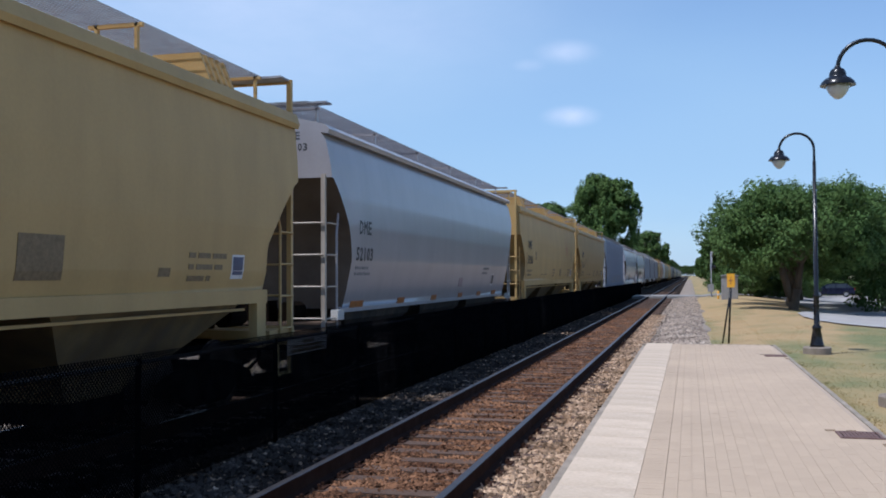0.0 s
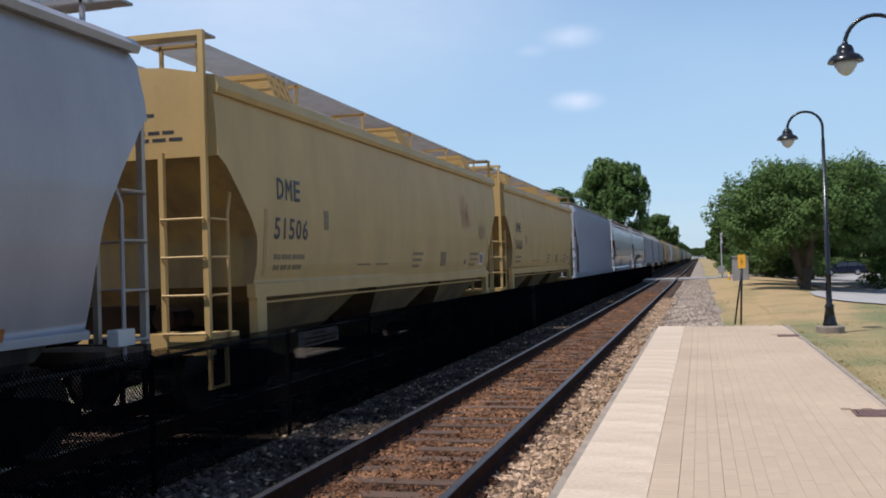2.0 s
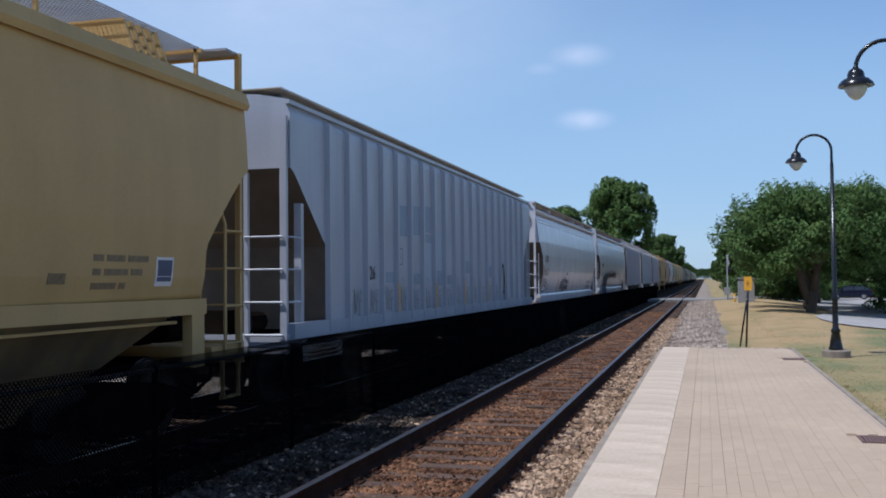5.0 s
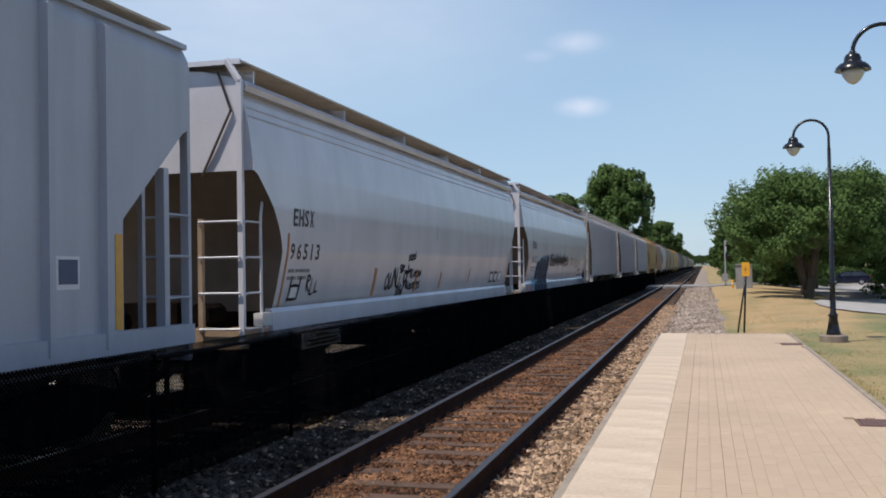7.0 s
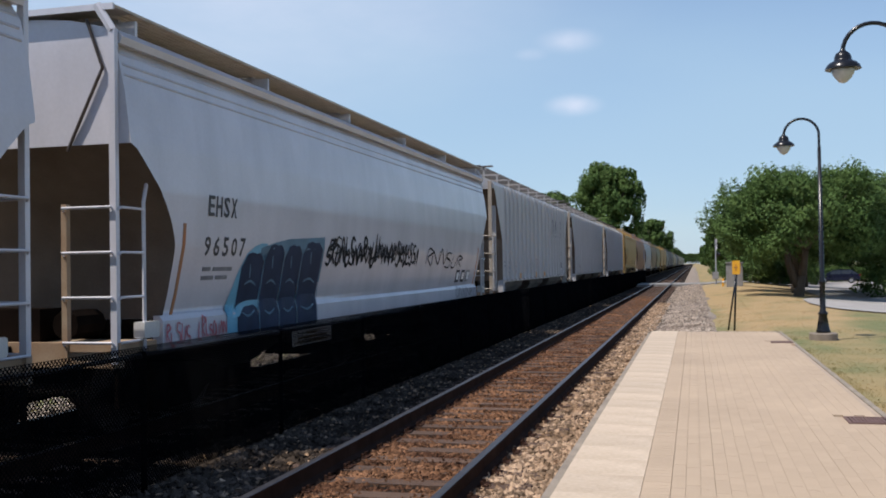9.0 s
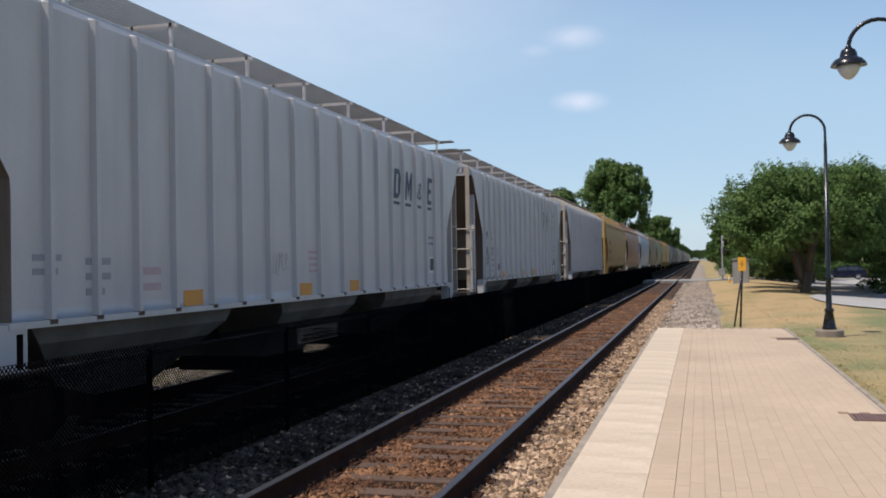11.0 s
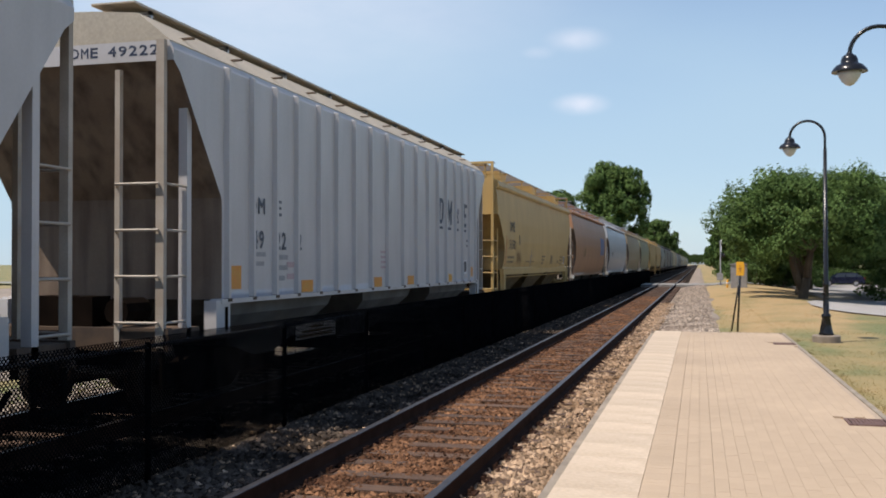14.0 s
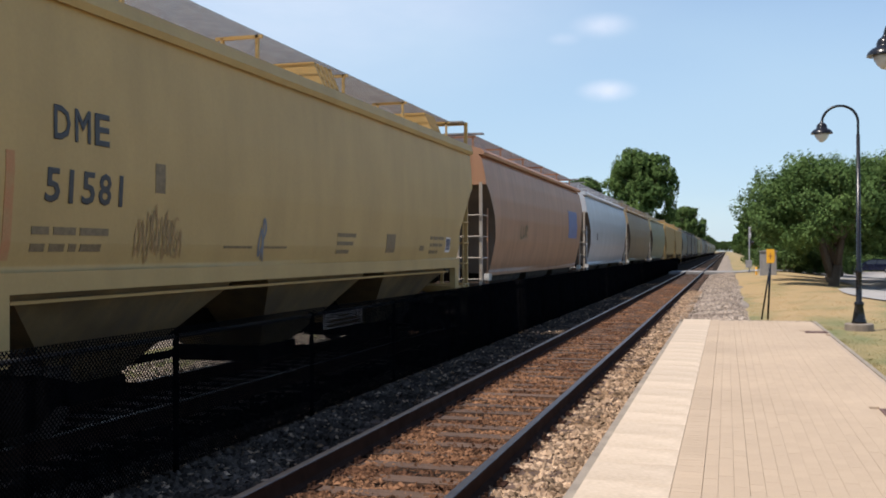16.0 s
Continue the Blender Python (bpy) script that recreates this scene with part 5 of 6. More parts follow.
for k in range(14):
    y, z, w = 2.42 + k * 0.867, 1.25 + rt_.uniform(-0.02, 0.03), 0.112
    tag = [[(0.85, 0.95), (0.2, 0.85), (0.15, 0.6), (0.75, 0.45), (0.7, 0.05), (0.0, 0.0)], [(1.05, 0.0), (1.3, 0.5), (1.5, 1.05), (1.65, 0.5), (1.85, 0.05)], [(1.2, 0.4), (1.75, 0.42)],
           [(2.15, 0.95), (2.1, 0.3), (2.4, 0.02), (2.75, 0.3), (2.8, 1.0)], [(3.75, 0.95), (3.2, 0.85), (3.15, 0.6), (3.65, 0.45), (3.6, 0.05), (3.0, 0.0)],
           [(4.8, 0.95), (4.15, 1.0), (4.1, 0.5), (4.15, 0.05), (4.9, 0.0)], [(4.15, 0.5), (4.7, 0.55)]]
    strokes(c, "deep", [[(y + w * (u + 0.12 * v) + rt_.uniform(-0.022, 0.022), z + 0.42 * v + rt_.uniform(-0.04, 0.04)) for u, v in line] for line in tag], M_WORN, "worn spray tag", 0.026)
strokes(c, "deep", [[(14.52, 2.12), (14.53, 1.75), (14.57, 1.42)], [(14.50, 2.10), (14.58, 2.12), (14.64, 1.86), (14.80, 1.80)], [(14.80, 1.80), (14.90, 2.22), (15.04, 2.24), (15.12, 2.08)]],
        M_SPRAYBLACK, "bold black spray figure", 0.09)
strokes(c, "deep", [[(15.10, 2.20), (15.13, 1.80), (15.10, 1.45)]], M_SPRAYBLACK, "bold black spray figure", 0.16)
strokes(c, "deep", [[(14.60, 1.05), (14.60, 1.40), (14.72, 1.52)], [(14.94, 1.02), (14.93, 1.46), (15.14, 1.46), (15.16, 1.22), (14.96, 1.18)], [(15.24, 1.12), (15.40, 1.06), (15.52, 1.14)]],
        M_SPRAYBLACK, "bold black spray figure", 0.08)
placard(c, "deep", L - 2.44, 1.68, 0.34, 0.31)
M_DULLPATCH = mat("dull_blue_overpaint", (0.245, 0.295, 0.37), (0.27, 0.32, 0.395), 2, 0.5)
M_PALEPATCH = mat("clean_pale_blue_paint", (0.345, 0.40, 0.475), (0.36, 0.415, 0.49), 2, 0.45)
for k, z0, z1 in ((4, 2.76, 3.35), (5, 2.85, 3.40), (5, 2.63, 2.81), (3, 2.70, 3.30), (4, 1.76, 1.98), (6, 1.72, 2.05), (7, 1.75, 1.95), (2, 1.8, 2.0), (9, 2.0, 2.3), (12, 1.9, 2.2)):
    decal("overpaint_patch", c, "deep", 2.345 + k * 0.867, 3.05 + k * 0.867, z0, z1, M_DULLPATCH, "dull overpainted patch", 0.003)
for k, z0, z1 in ((5, 1.82, 2.60), (6, 2.08, 2.9)):
    decal("clean_patch", c, "deep", 2.345 + k * 0.867, 3.06 + k * 0.867, z0, z1, M_PALEPATCH, "cleaner pale patch", 0.003)
for k in range(3, 11):
    y = 2.68 + k * 0.867
    strokes(c, "deep", [[(y - 0.07, 1.74), (y - 0.06, 1.86), (y + 0.05, 1.87), (y + 0.07, 1.76), (y - 0.02, 1.72)]], M_WORN, "worn spray loop", 0.016)
strokes(c, "deep", [[(5.02, 2.15), (5.02, 2.45)], [(5.02, 2.45), (5.30, 2.45)], [(5.30, 2.45), (5.30, 2.15)], [(5.30, 2.15), (5.02, 2.15)], [(5.14, 2.36), (5.17, 2.26)]], M_WORN, "outlined square stencil", 0.03)
decal("emblem_patch", byname[11], "curved", 12.6, 14.6, 2.3, 3.3, M_PATCHBLUE, "faded blue emblem patch")
scribble(byname[11], "curved", 4.0, 5.0, 2.2, 2.6, 3, M_FAINT, "brown smudge", 81, 0.12)
decal("stencil", byname[12], "curved", 3.0, 3.25, 2.3, 2.6, M_INKBLACK, "dark stencil")


# ---- street lamps ----
def street_lamp():
    lamp = tagged(new("street_lamp"), "black swan-neck lamp post on a round concrete footing", "street lamp", "lamps along the platform")
    bm = bmesh.new()
    lathe(bm, [(0.29, -0.35), (0.29, 0.13), (0.27, 0.15)], 28)
    part("footing", bm, M_FOOTING, lamp, "grey concrete footing", True).data.set_sharp_from_angle(angle=radians(40))
    bm = bmesh.new()
    lathe(bm, [(0.15, 0.15), (0.15, 0.19), (0.135, 0.22), (0.085, 0.52), (0.10, 0.54), (0.10, 0.58), (0.062, 0.62), (0.058, 1.2), (0.07, 1.22), (0.07, 1.26),
               (0.050, 1.30), (0.036, 4.16)], 16)
    part("post", bm, M_BLACK, lamp, "", True)
    bm = bmesh.new()
    pts = [(0, 0, 4.10), (0, 0, 4.2)] + [(-0.36 + 0.36 * math.cos(a), 0, 4.42 + 0.36 * math.sin(a)) for a in [math.pi * i / 14 for i in range(15)]] + [(-0.72, 0, 4.36)]
    path_tube(bm, pts, 0.028, 8)
    part("arm", bm, M_BLACK, lamp, "", True)
    bm = bmesh.new()
    lathe(bm, [(0.20, 4.195), (0.225, 4.195), (0.222, 4.212), (0.205, 4.245), (0.165, 4.285), (0.118, 4.305), (0.108, 4.325), (0.106, 4.36), (0.085, 4.405), (0.045, 4.43), (0.03, 4.46)], 28, (-0.72, 0, 0))
    part("shade", bm, M_BLACK, lamp, "glossy black bell shade", True).data.set_sharp_from_angle(angle=radians(50))
    bm = bmesh.new()
    lathe(bm, [(0.012, 4.015), (0.05, 4.03), (0.095, 4.075), (0.135, 4.14), (0.158, 4.205)], 20, (-0.72, 0, 0))
    part("globe", bm, M_LAMPGLASS, lamp, "milky glass globe", True)
    return lamp


lamp = street_lamp()
lamp.location = (2.66, 22.3, -0.06)
copy_thing(lamp, pose(2.66, 13.6, -0.06))
copy_thing(lamp, pose(2.66, 4.9, -0.06))


# ---- lawn, road and car park beyond the platform ----
def slab_sheet(name, x0, x1, y0, y1, material, label, lift=0.02, n=14):
    xs_ = [x0 + (x1 - x0) * i / n for i in range(n + 1)]
    ys_ = [y0 + (y1 - y0) * i / n for i in range(n + 1)]
    return grid_sheet(name, xs_, ys_, lambda x, y: land(x, y) + lift, material, label, "road")


M_LOT = mat("pale_worn_asphalt", (0.29, 0.275, 0.255), (0.36, 0.34, 0.315), 0.8, 0.9, 0, 0.3, 50)


def lot_edge(y):
    """The car park's edge towards the track: it bulges round the shade trees."""
    return float(np.interp(y, (31, 33, 34.3, 35.7, 38, 42, 46, 49, 53, 60, 80, 88), (9.5, 6.8, 5.8, 5.1, 4.6, 4.45, 4.65, 5.3, 6.3, 6.7, 7.0, 8.6)))


lot_ys = [31 + 0.5 * i for i in range(60)] + [61 + 3 * i for i in range(20)]
lot_us = [0.3 * i for i in range(26)] + [8 + 3 * i for i in range(19)]
lot = grid_sheet("car_park", lot_us, lot_ys, lambda x, y: land(x + lot_edge(y), y) + 0.045, M_LOT, "pale worn asphalt car park", "road")
for v in lot.data.vertices:
    v.co.x += lot_edge(v.co.y)
slab_sheet("road", -80, -10.3, 86, 93, M_ASPHALT, "road across the tracks", 0.25, 8)
slab_sheet("road", 1.2, 8.2, 86, 93, M_ASPHALT, "road from the car park to the level crossing", 0.06, 8)
bm = bmesh.new()
for x0, x1 in ((-10.4, -8.03), (-7.87, -6.53), (-6.37, -3.60), (-3.44, -2.08), (-1.92, 1.4)):
    box(bm, x0, x1, 86, 93, -0.6, RAIL - 0.012)
part("level_crossing", bm, M_ASPHALT, None)
tagged(bpy.data.objects["level_crossing"], "pale concrete crossing panels between the rails", "crossing", kind="structure")

# ---- lineside things ----
marker = tagged(new("marker_sign"), "yellow marker plate on two leaning black posts", "sign")
marker.location = (1.03, 27.9, -0.30)
bm = bmesh.new()
tube(bm, (0, 0, -0.1), (0.10, 0.02, 1.95), 0.028, 8)
part("post", bm, M_BLACK, marker, smooth=True)
bm = bmesh.new()
tube(bm, (-0.17, 0.25, -0.1), (0.08, 0.06, 1.55), 0.024, 8)
part("brace", bm, M_BLACK, marker, smooth=True)
bm = bmesh.new()
box(bm, -0.02, 0.18, -0.02, 0.0, 1.60, 1.98)
bmesh.ops.bevel(bm, geom=bm.edges[:], offset=0.004, segments=1)
part("plate", bm, M_SIGNYELLOW, marker, "yellow plate")
bm = bmesh.new()
box(bm, 0.03, 0.13, -0.026, -0.021, 1.78, 1.80)
box(bm, 0.07, 0.09, -0.026, -0.021, 1.70, 1.88)
part("symbol", bm, M_RUSTSTREAK, marker)
bm = bmesh.new()
box(bm, 0.18, 0.20, -0.02, 0.14, 1.66, 1.92)
part("side_plate", bm, M_ORANGE, marker, "orange plate set at an angle")

cabinet = tagged(new("signal_cabinet"), "grey galvanised signal equipment cabinet on a base", "cabinet")
cabinet.location = (2.75, 72, -0.42)
bm = bmesh.new()
box(bm, -0.62, 0.62, -0.5, 0.5, -0.2, 0.12)
part("base", bm, M_CONCRETE, cabinet, "concrete base")
bm = bmesh.new()
box(bm, -0.55, 0.55, -0.45, 0.45, 0.12, 2.0)
bmesh.ops.bevel(bm, geom=bm.edges[:], offset=0.02, segments=1)
part("body", bm, M_GALV, cabinet)
bm = bmesh.new()
prism_y(bm, [(-0.62, 1.98), (0.62, 1.98), (0.62, 2.03), (0, 2.12), (-0.62, 2.03)], -0.52, 0.52)
part("roof", bm, M_GALV, cabinet)
for x in (-0.27, 0.27):
    bm = bmesh.new()
    box(bm, x - 0.25, x + 0.25, -0.465, -0.45, 0.2, 1.9)
    box(bm, x + 0.17, x + 0.2, -0.49, -0.465, 1.0, 1.15)
    part("door", bm, M_GALV, cabinet)

bollard = tagged(new("bollard"), "short yellow marker post beside the signal cabinet", "bollard")
bollard.location = (2.05, 75, -0.5)
bm = bmesh.new()
lathe(bm, [(0.075, -0.2), (0.075, 0.86), (0.05, 0.92), (0.012, 0.94)], 12)
part("post", bm, M_SIGNYELLOW, bollard, "", True)
bm = bmesh.new()
lathe(bm, [(0.078, 0.62), (0.078, 0.74)], 12)
part("band", bm, M_SIGNWHITE, bollard, "white band", True)

bm = bmesh.new()
box(bm, 0, 2.6, 0, 0.5, -0.1, 0.28)
bmesh.ops.bevel(bm, geom=bm.edges[:], offset=0.06, segments=2)
part("timber_stack", bm, M_TIE)
stack = bpy.data.objects["timber_stack"]
stack.location = (2.6, 66, -0.45)
tagged(stack, "low stack of dark old ties in the grass", "timber")


def crossing_signal(x, y, k):
    s = tagged(new("crossing_signal"), "grey crossing signal mast with lamps and crossed boards", "signal", "crossing signals")
    s.matrix_basis = pose(x, y, -0.45, 0, 0, k)
    bm = bmesh.new()
    lathe(bm, [(0.16, 0), (0.12, 0.3), (0.055, 0.4), (0.05, 4.0), (0.02, 4.06)], 12)
    part("mast", bm, M_GALV, s, smooth=True)
    for a in (45, -45):
        bm = bmesh.new()
        c_, s_ = math.cos(radians(a)), math.sin(radians(a))
        pts = [(-0.6, -0.1), (0.6, -0.1), (0.6, 0.1), (-0.6, 0.1)]
        prof = [(u * c_ - v * s_, 3.55 + u * s_ + v * c_) for u, v in pts]
        prism_y(bm, prof, -0.10 - 0.004 * (a > 0), -0.08 - 0.004 * (a > 0))
        part("crossbuck", bm, M_SIGNWHITE, s, "white crossed board")
    for dx in (-0.38, 0.38):
        bm = bmesh.new()
        tube(bm, (dx, -0.08, 2.75), (dx, -0.14, 2.75), 0.26, 18)
        tube(bm, (dx, -0.14, 2.75), (dx, -0.34, 2.75), 0.13, 14, 0.15)
        part("lamp", bm, M_BLACK, s, "black round lamp and hood")
    bm = bmesh.new()
    tube(bm, (-0.4, 0, 2.75), (0.4, 0, 2.75), 0.03, 8)
    part("crossarm", bm, M_GALV, s)
    bm = bmesh.new()
    box(bm, -0.2, 0.2, -0.2, 0.3, 0.7, 1.3)
    part("gate_motor", bm, M_GALV, s)
    return s


crossing_signal(1.75, 84.0, 90)
crossing_signal(-11.2, 95.0, -90)

# drain grates in the paving
def drain(y):
    g = tagged(new("drain_grate"), "rust-brown iron drain grate set in the paving", "drain", "drain grates of the platform")
    g.location = (1.475, y, 0.004)
    bm = bmesh.new()
    box(bm, 0, 0.42, 0, 0.03, -0.02, 0.008)
    box(bm, 0, 0.42, 0.39, 0.42, -0.02, 0.008)
    box(bm, 0, 0.03, 0.03, 0.39, -0.02, 0.008)
    box(bm, 0.39, 0.42, 0.03, 0.39, -0.02, 0.008)
    part("frame", bm, M_IRON, g)
    bm = bmesh.new()
    box(bm, -0.125, 0.43, -0.23, 0.45, -0.034, -0.006)
    part("collar", bm, M_BRICK, g, "mortar collar round the grate")
    bm = bmesh.new()
    box(bm, 0.03, 0.39, 0.03, 0.39, -0.008, -0.003)
    part("pit", bm, M_BLACK, g)
    for i in range(9):
        bm = bmesh.new()
        box(bm, 0.046 + i * 0.037, 0.074 + i * 0.037, 0.03, 0.39, -0.004, 0.006)
        part("bar", bm, M_IRON, g)


M_IRON = mat("rusty_cast_iron", (0.13, 0.075, 0.065), (0.18, 0.11, 0.09), 8, 0.75, 0.2, 0.2)
drain(10.48)
drain(20.6)


# ---- parked car ----
def parked_car(x, y, z, turn):
    car = tagged(new("parked_car"), "dark blue hatchback parked in the shade", "car")
    car.matrix_basis = pose(x, y, z, 0, 0, turn)
    M_CARBODY = mat("dark_blue_car_paint", (0.005, 0.008, 0.024), (0.007, 0.010, 0.03), 3, 0.12)
    M_PANE = mat("dark_car_glass", (0.02, 0.025, 0.03), (0.03, 0.035, 0.04), 3, 0.06)
    M_TYRE = mat("tyre_rubber", (0.015, 0.015, 0.016), (0.025, 0.025, 0.025), 10, 0.9)
    M_RIM = mat("alloy_rim", (0.45, 0.45, 0.46), (0.38, 0.38, 0.39), 10, 0.35, 0.8)
    M_TAIL = mat("red_lens", (0.35, 0.015, 0.012), (0.28, 0.01, 0.01), 10, 0.2)
    side = [(-2.15, 0.30), (2.10, 0.30), (2.18, 0.55), (2.08, 0.80), (1.15, 0.95), (-2.0, 1.0), (-2.18, 0.85)]
    bm = bmesh.new()
    prism_x(bm, side, -0.88, 0.88)
    bmesh.ops.bevel(bm, geom=bm.edges[:], offset=0.07, segments=2)
    part("body", bm, M_CARBODY, car, smooth=True).data.set_sharp_from_angle(angle=radians(35))
    bm = bmesh.new()
    cab = [(1.15, 0.93), (0.45, 1.38), (-0.3, 1.46), (-1.35, 1.40), (-2.0, 0.98)]
    lo = [bm.verts.new((0.82 if z < 1.1 else 0.64, y, z)) for y, z in cab]
    hi = [bm.verts.new((-0.82 if z < 1.1 else -0.64, y, z)) for y, z in cab]
    for i in range(len(cab)):
        j = (i + 1) % len(cab)
        bm.faces.new((lo[i], lo[j], hi[j], hi[i]))
    bm.faces.new(lo)
    bm.faces.new(hi[::-1])
    part("cabin_glass", bm, M_PANE, car, "dark window glass")
    bm = bmesh.new()
    prism_x(bm, [(0.42, 1.37), (-0.3, 1.455), (-1.38, 1.395), (-1.36, 1.43), (-0.3, 1.50), (0.45, 1.41)], -0.66, 0.66)
    part("roof", bm, M_CARBODY, car)
    for sx in (1, -1):
        for y0_, y1_, z1_ in ((1.12, 0.44, 1.40), (-0.25, -0.33, 1.45), (-1.32, -1.42, 1.41)):
            bm = bmesh.new()
            tube(bm, (sx * 0.825, y0_, 0.94), (sx * 0.66, y1_, z1_), 0.035, 6)
            part("pillar", bm, M_CARBODY, car)
        bm = bmesh.new()
        box(bm, sx * 0.94 - 0.07, sx * 0.94 + 0.07, 0.75, 0.9, 0.95, 1.08)
        part("mirror", bm, M_CARBODY, car)
        bm = bmesh.new()
        box(bm, sx * 0.66 - 0.14, sx * 0.66 + 0.14, 2.05, 2.16, 0.60, 0.74)
        part("headlight", bm, M_LAMPGLASS, car)
        bm = bmesh.new()
        box(bm, sx * 0.70 - 0.12, sx * 0.70 + 0.12, -2.2, -2.08, 0.70, 0.92)
        part("tail_light", bm, M_TAIL, car)
        for yw in (1.35, -1.30):
            bm = bmesh.new()
            tube(bm, (sx * 0.70, yw, 0.31), (sx * 0.90, yw, 0.31), 0.31, 22)
            w = part("tyre", bm, M_TYRE, car)
            bm = bmesh.new()
            tube(bm, (sx * 0.90, yw, 0.31), (sx * 0.915, yw, 0.31), 0.20, 14)
            part("rim", bm, M_RIM, w)


parked_car(14.8, 111, land(14.8, 111) + 0.05, 84)


# ---- trees and shrubs ----
def leaf_cloud(name, clusters, per, size, rnd, material, parent, squash=0.85):
    """A crown of many small leaf blades in uneven clumps."""
    n = len(clusters) * per
    cen = np.repeat(np.array([c[:3] for c in clusters]), per, 0)
    rad = np.repeat(np.array([c[3] for c in clusters]), per)
    d = rnd.normal(size=(n, 3))
    d /= np.linalg.norm(d, axis=1)[:, None]
    r = rad * (0.45 + 0.55 * rnd.random(n) ** 0.5) * (1 + 0.05 * rnd.normal(size=n))
    p = cen + d * r[:, None] * np.array([1, 1, squash])
    # boughs sway out of round
    k = rad.mean() / 0.8
    for wave, far in ((1.7, 0.26), (0.8, 0.15), (0.37, 0.08)):
        turn = rnd.normal(size=(3, 3)) * 2 * math.pi / (wave * k) / 1.7
        p = p + far * k * np.sin(p @ turn + rnd.random(3) * 6.28)
    nn = d + rnd.normal(size=(n, 3)) * 0.5 + np.array([0, 0, 0.35])
    nn /= np.linalg.norm(nn, axis=1)[:, None]
    u = np.cross(rnd.normal(size=(n, 3)), nn)
    u /= np.linalg.norm(u, axis=1)[:, None] + 1e-6
    w = np.cross(nn, u)
    s = size * (0.6 + 0.8 * rnd.random(n))[:, None]
    v = np.empty((n, 4, 3))
    v[:, 0], v[:, 1], v[:, 2], v[:, 3] = p - u * s, p - w * s * 0.55, p + u * s, p + w * s * 0.55
    me = bpy.data.meshes.new(name)
    me.from_pydata(v.reshape(-1, 3).tolist(), [], np.arange(n * 4).reshape(n, 4).tolist())
    me.materials.append(material)
    ob = new(name, me)
    ob.parent = parent
    return ob


def tree(height, width, bare, seed, material, size=0.16, clumps=70, per=170, label="broad green shade tree in full leaf", lump=0.16, square=2.3, foot=(0, 0), stout=1.0):
    rnd = np.random.default_rng(seed)
    rr = random.Random(seed)
    t = tagged(new("tree"), label, "tree", "trees along the line")
    bm = bmesh.new()
    r0 = (0.028 * height + 0.05) * stout
    fork = bare + 0.12 * height
    knot = (0.02 * height + foot[0] * 0.75, foot[1] * 0.75, bare * 0.6)
    tube(bm, (foot[0], foot[1], -0.3), knot, r0 * 1.15, 10, r0 * 0.85)
    tube(bm, knot, (0, 0.02 * height, fork), r0 * 0.85, 10, r0 * 0.65)
    if stout > 1:
        tube(bm, (foot[0], foot[1], 0.5), (foot[0] - 0.55, foot[1], fork), r0 * 0.75, 9, r0 * 0.5)
    mid = (bare + height) / 2
    tips = []
    for i in range(7):
        a = 2 * math.pi * i / 7 + rr.uniform(-0.3, 0.3)
        rad = width * rr.uniform(0.22, 0.36)
        tip = (rad * math.cos(a), rad * math.sin(a), mid + rr.uniform(-0.15, 0.3) * (height - bare))
        knee = (tip[0] * 0.45, tip[1] * 0.45, fork + (tip[2] - fork) * 0.6)
        tube(bm, (0, 0.02 * height, fork - 0.2), knee, r0 * 0.45, 7, r0 * 0.3)
        tube(bm, knee, tip, r0 * 0.3, 6, r0 * 0.1)
        tips.append(tip)
    part("trunk", bm, M_BARK, t, "brown bark trunk and limbs", True)
    cl = []
    hh = (height - bare) / 2
    while len(cl) < clumps:
        # a broad crown, flat on top and hollow below
        a, v = rnd.uniform(0, 2 * math.pi), rnd.uniform(-1, 1)
        ring = (1 - abs(v) ** square) ** (1 / square) * rnd.random() ** 0.42
        wob = 1 + lump * math.sin(3 * a + seed) + 0.6 * lump * math.sin(5 * a + 2 * seed + 3 * v) + 0.03 * rnd.normal()
        x, y, z = 0.43 * width * ring * wob * math.cos(a), 0.43 * width * ring * wob * math.sin(a), 0.82 * hh * v
        if z < -hh * 0.45 and (rnd.random() < 0.5 or ring < 0.4):
            continue
        cl.append((x, y, bare + hh + z, width * rnd.uniform(0.04, 0.11)))
    leaf_cloud("crown", cl, per, size, rnd, material, t)
    return t


def plant(src, x, y, turn=0, z=None):
    return copy_thing(src, pose(x, y, (land(x, y) if z is None else z), 0, 0, turn))


near_tree = tree(6.25, 8.7, 1.85, 5, M_LEAF, 0.054, 170, 1150, lump=0.08, square=5.0, foot=(-0.45, 0.4), stout=1.06)
near_tree.location = (5.5, 52.0, land(5.5, 52.0))
side_tree = tree(6.9, 10.4, 1.9, 8, M_LEAFDARK, 0.062, 160, 1050, lump=0.10, square=4.0)
side_tree.location = (11.4, 62.0, land(11.4, 62))
plant(side_tree, 5.7, 60, 70)
plant(near_tree, 6.9, 69, 0)
plant(side_tree, 13.6, 73, 160)
plant(near_tree, 17.5, 66, 130)
plant(side_tree, 8.6, 83, 250)
plant(side_tree, 21, 80, 300)
plant(near_tree, 8.0, 106, 30)
plant(side_tree, 12.5, 126, 200)
plant(near_tree, 18, 124, 80)
plant(side_tree, 24, 128, 20)
big_tree = tree(18.4, 12.2, 3.5, 21, M_LEAF, 0.14, 210, 620, "tall dark green tree behind the train", 0.05)
big_tree.location = (-12.7, 152, -0.55)
far_tree = tree(15.5, 11.0, 3.0, 27, M_LEAFDARK, 0.24, 80, 260, "tall tree far along the line")
far_tree.location = (-11.0, 290, -0.55)
wide_tree = tree(11.0, 9.5, 1.5, 33, M_LEAF, 0.22, 80, 260, "leafy tree far along the line")
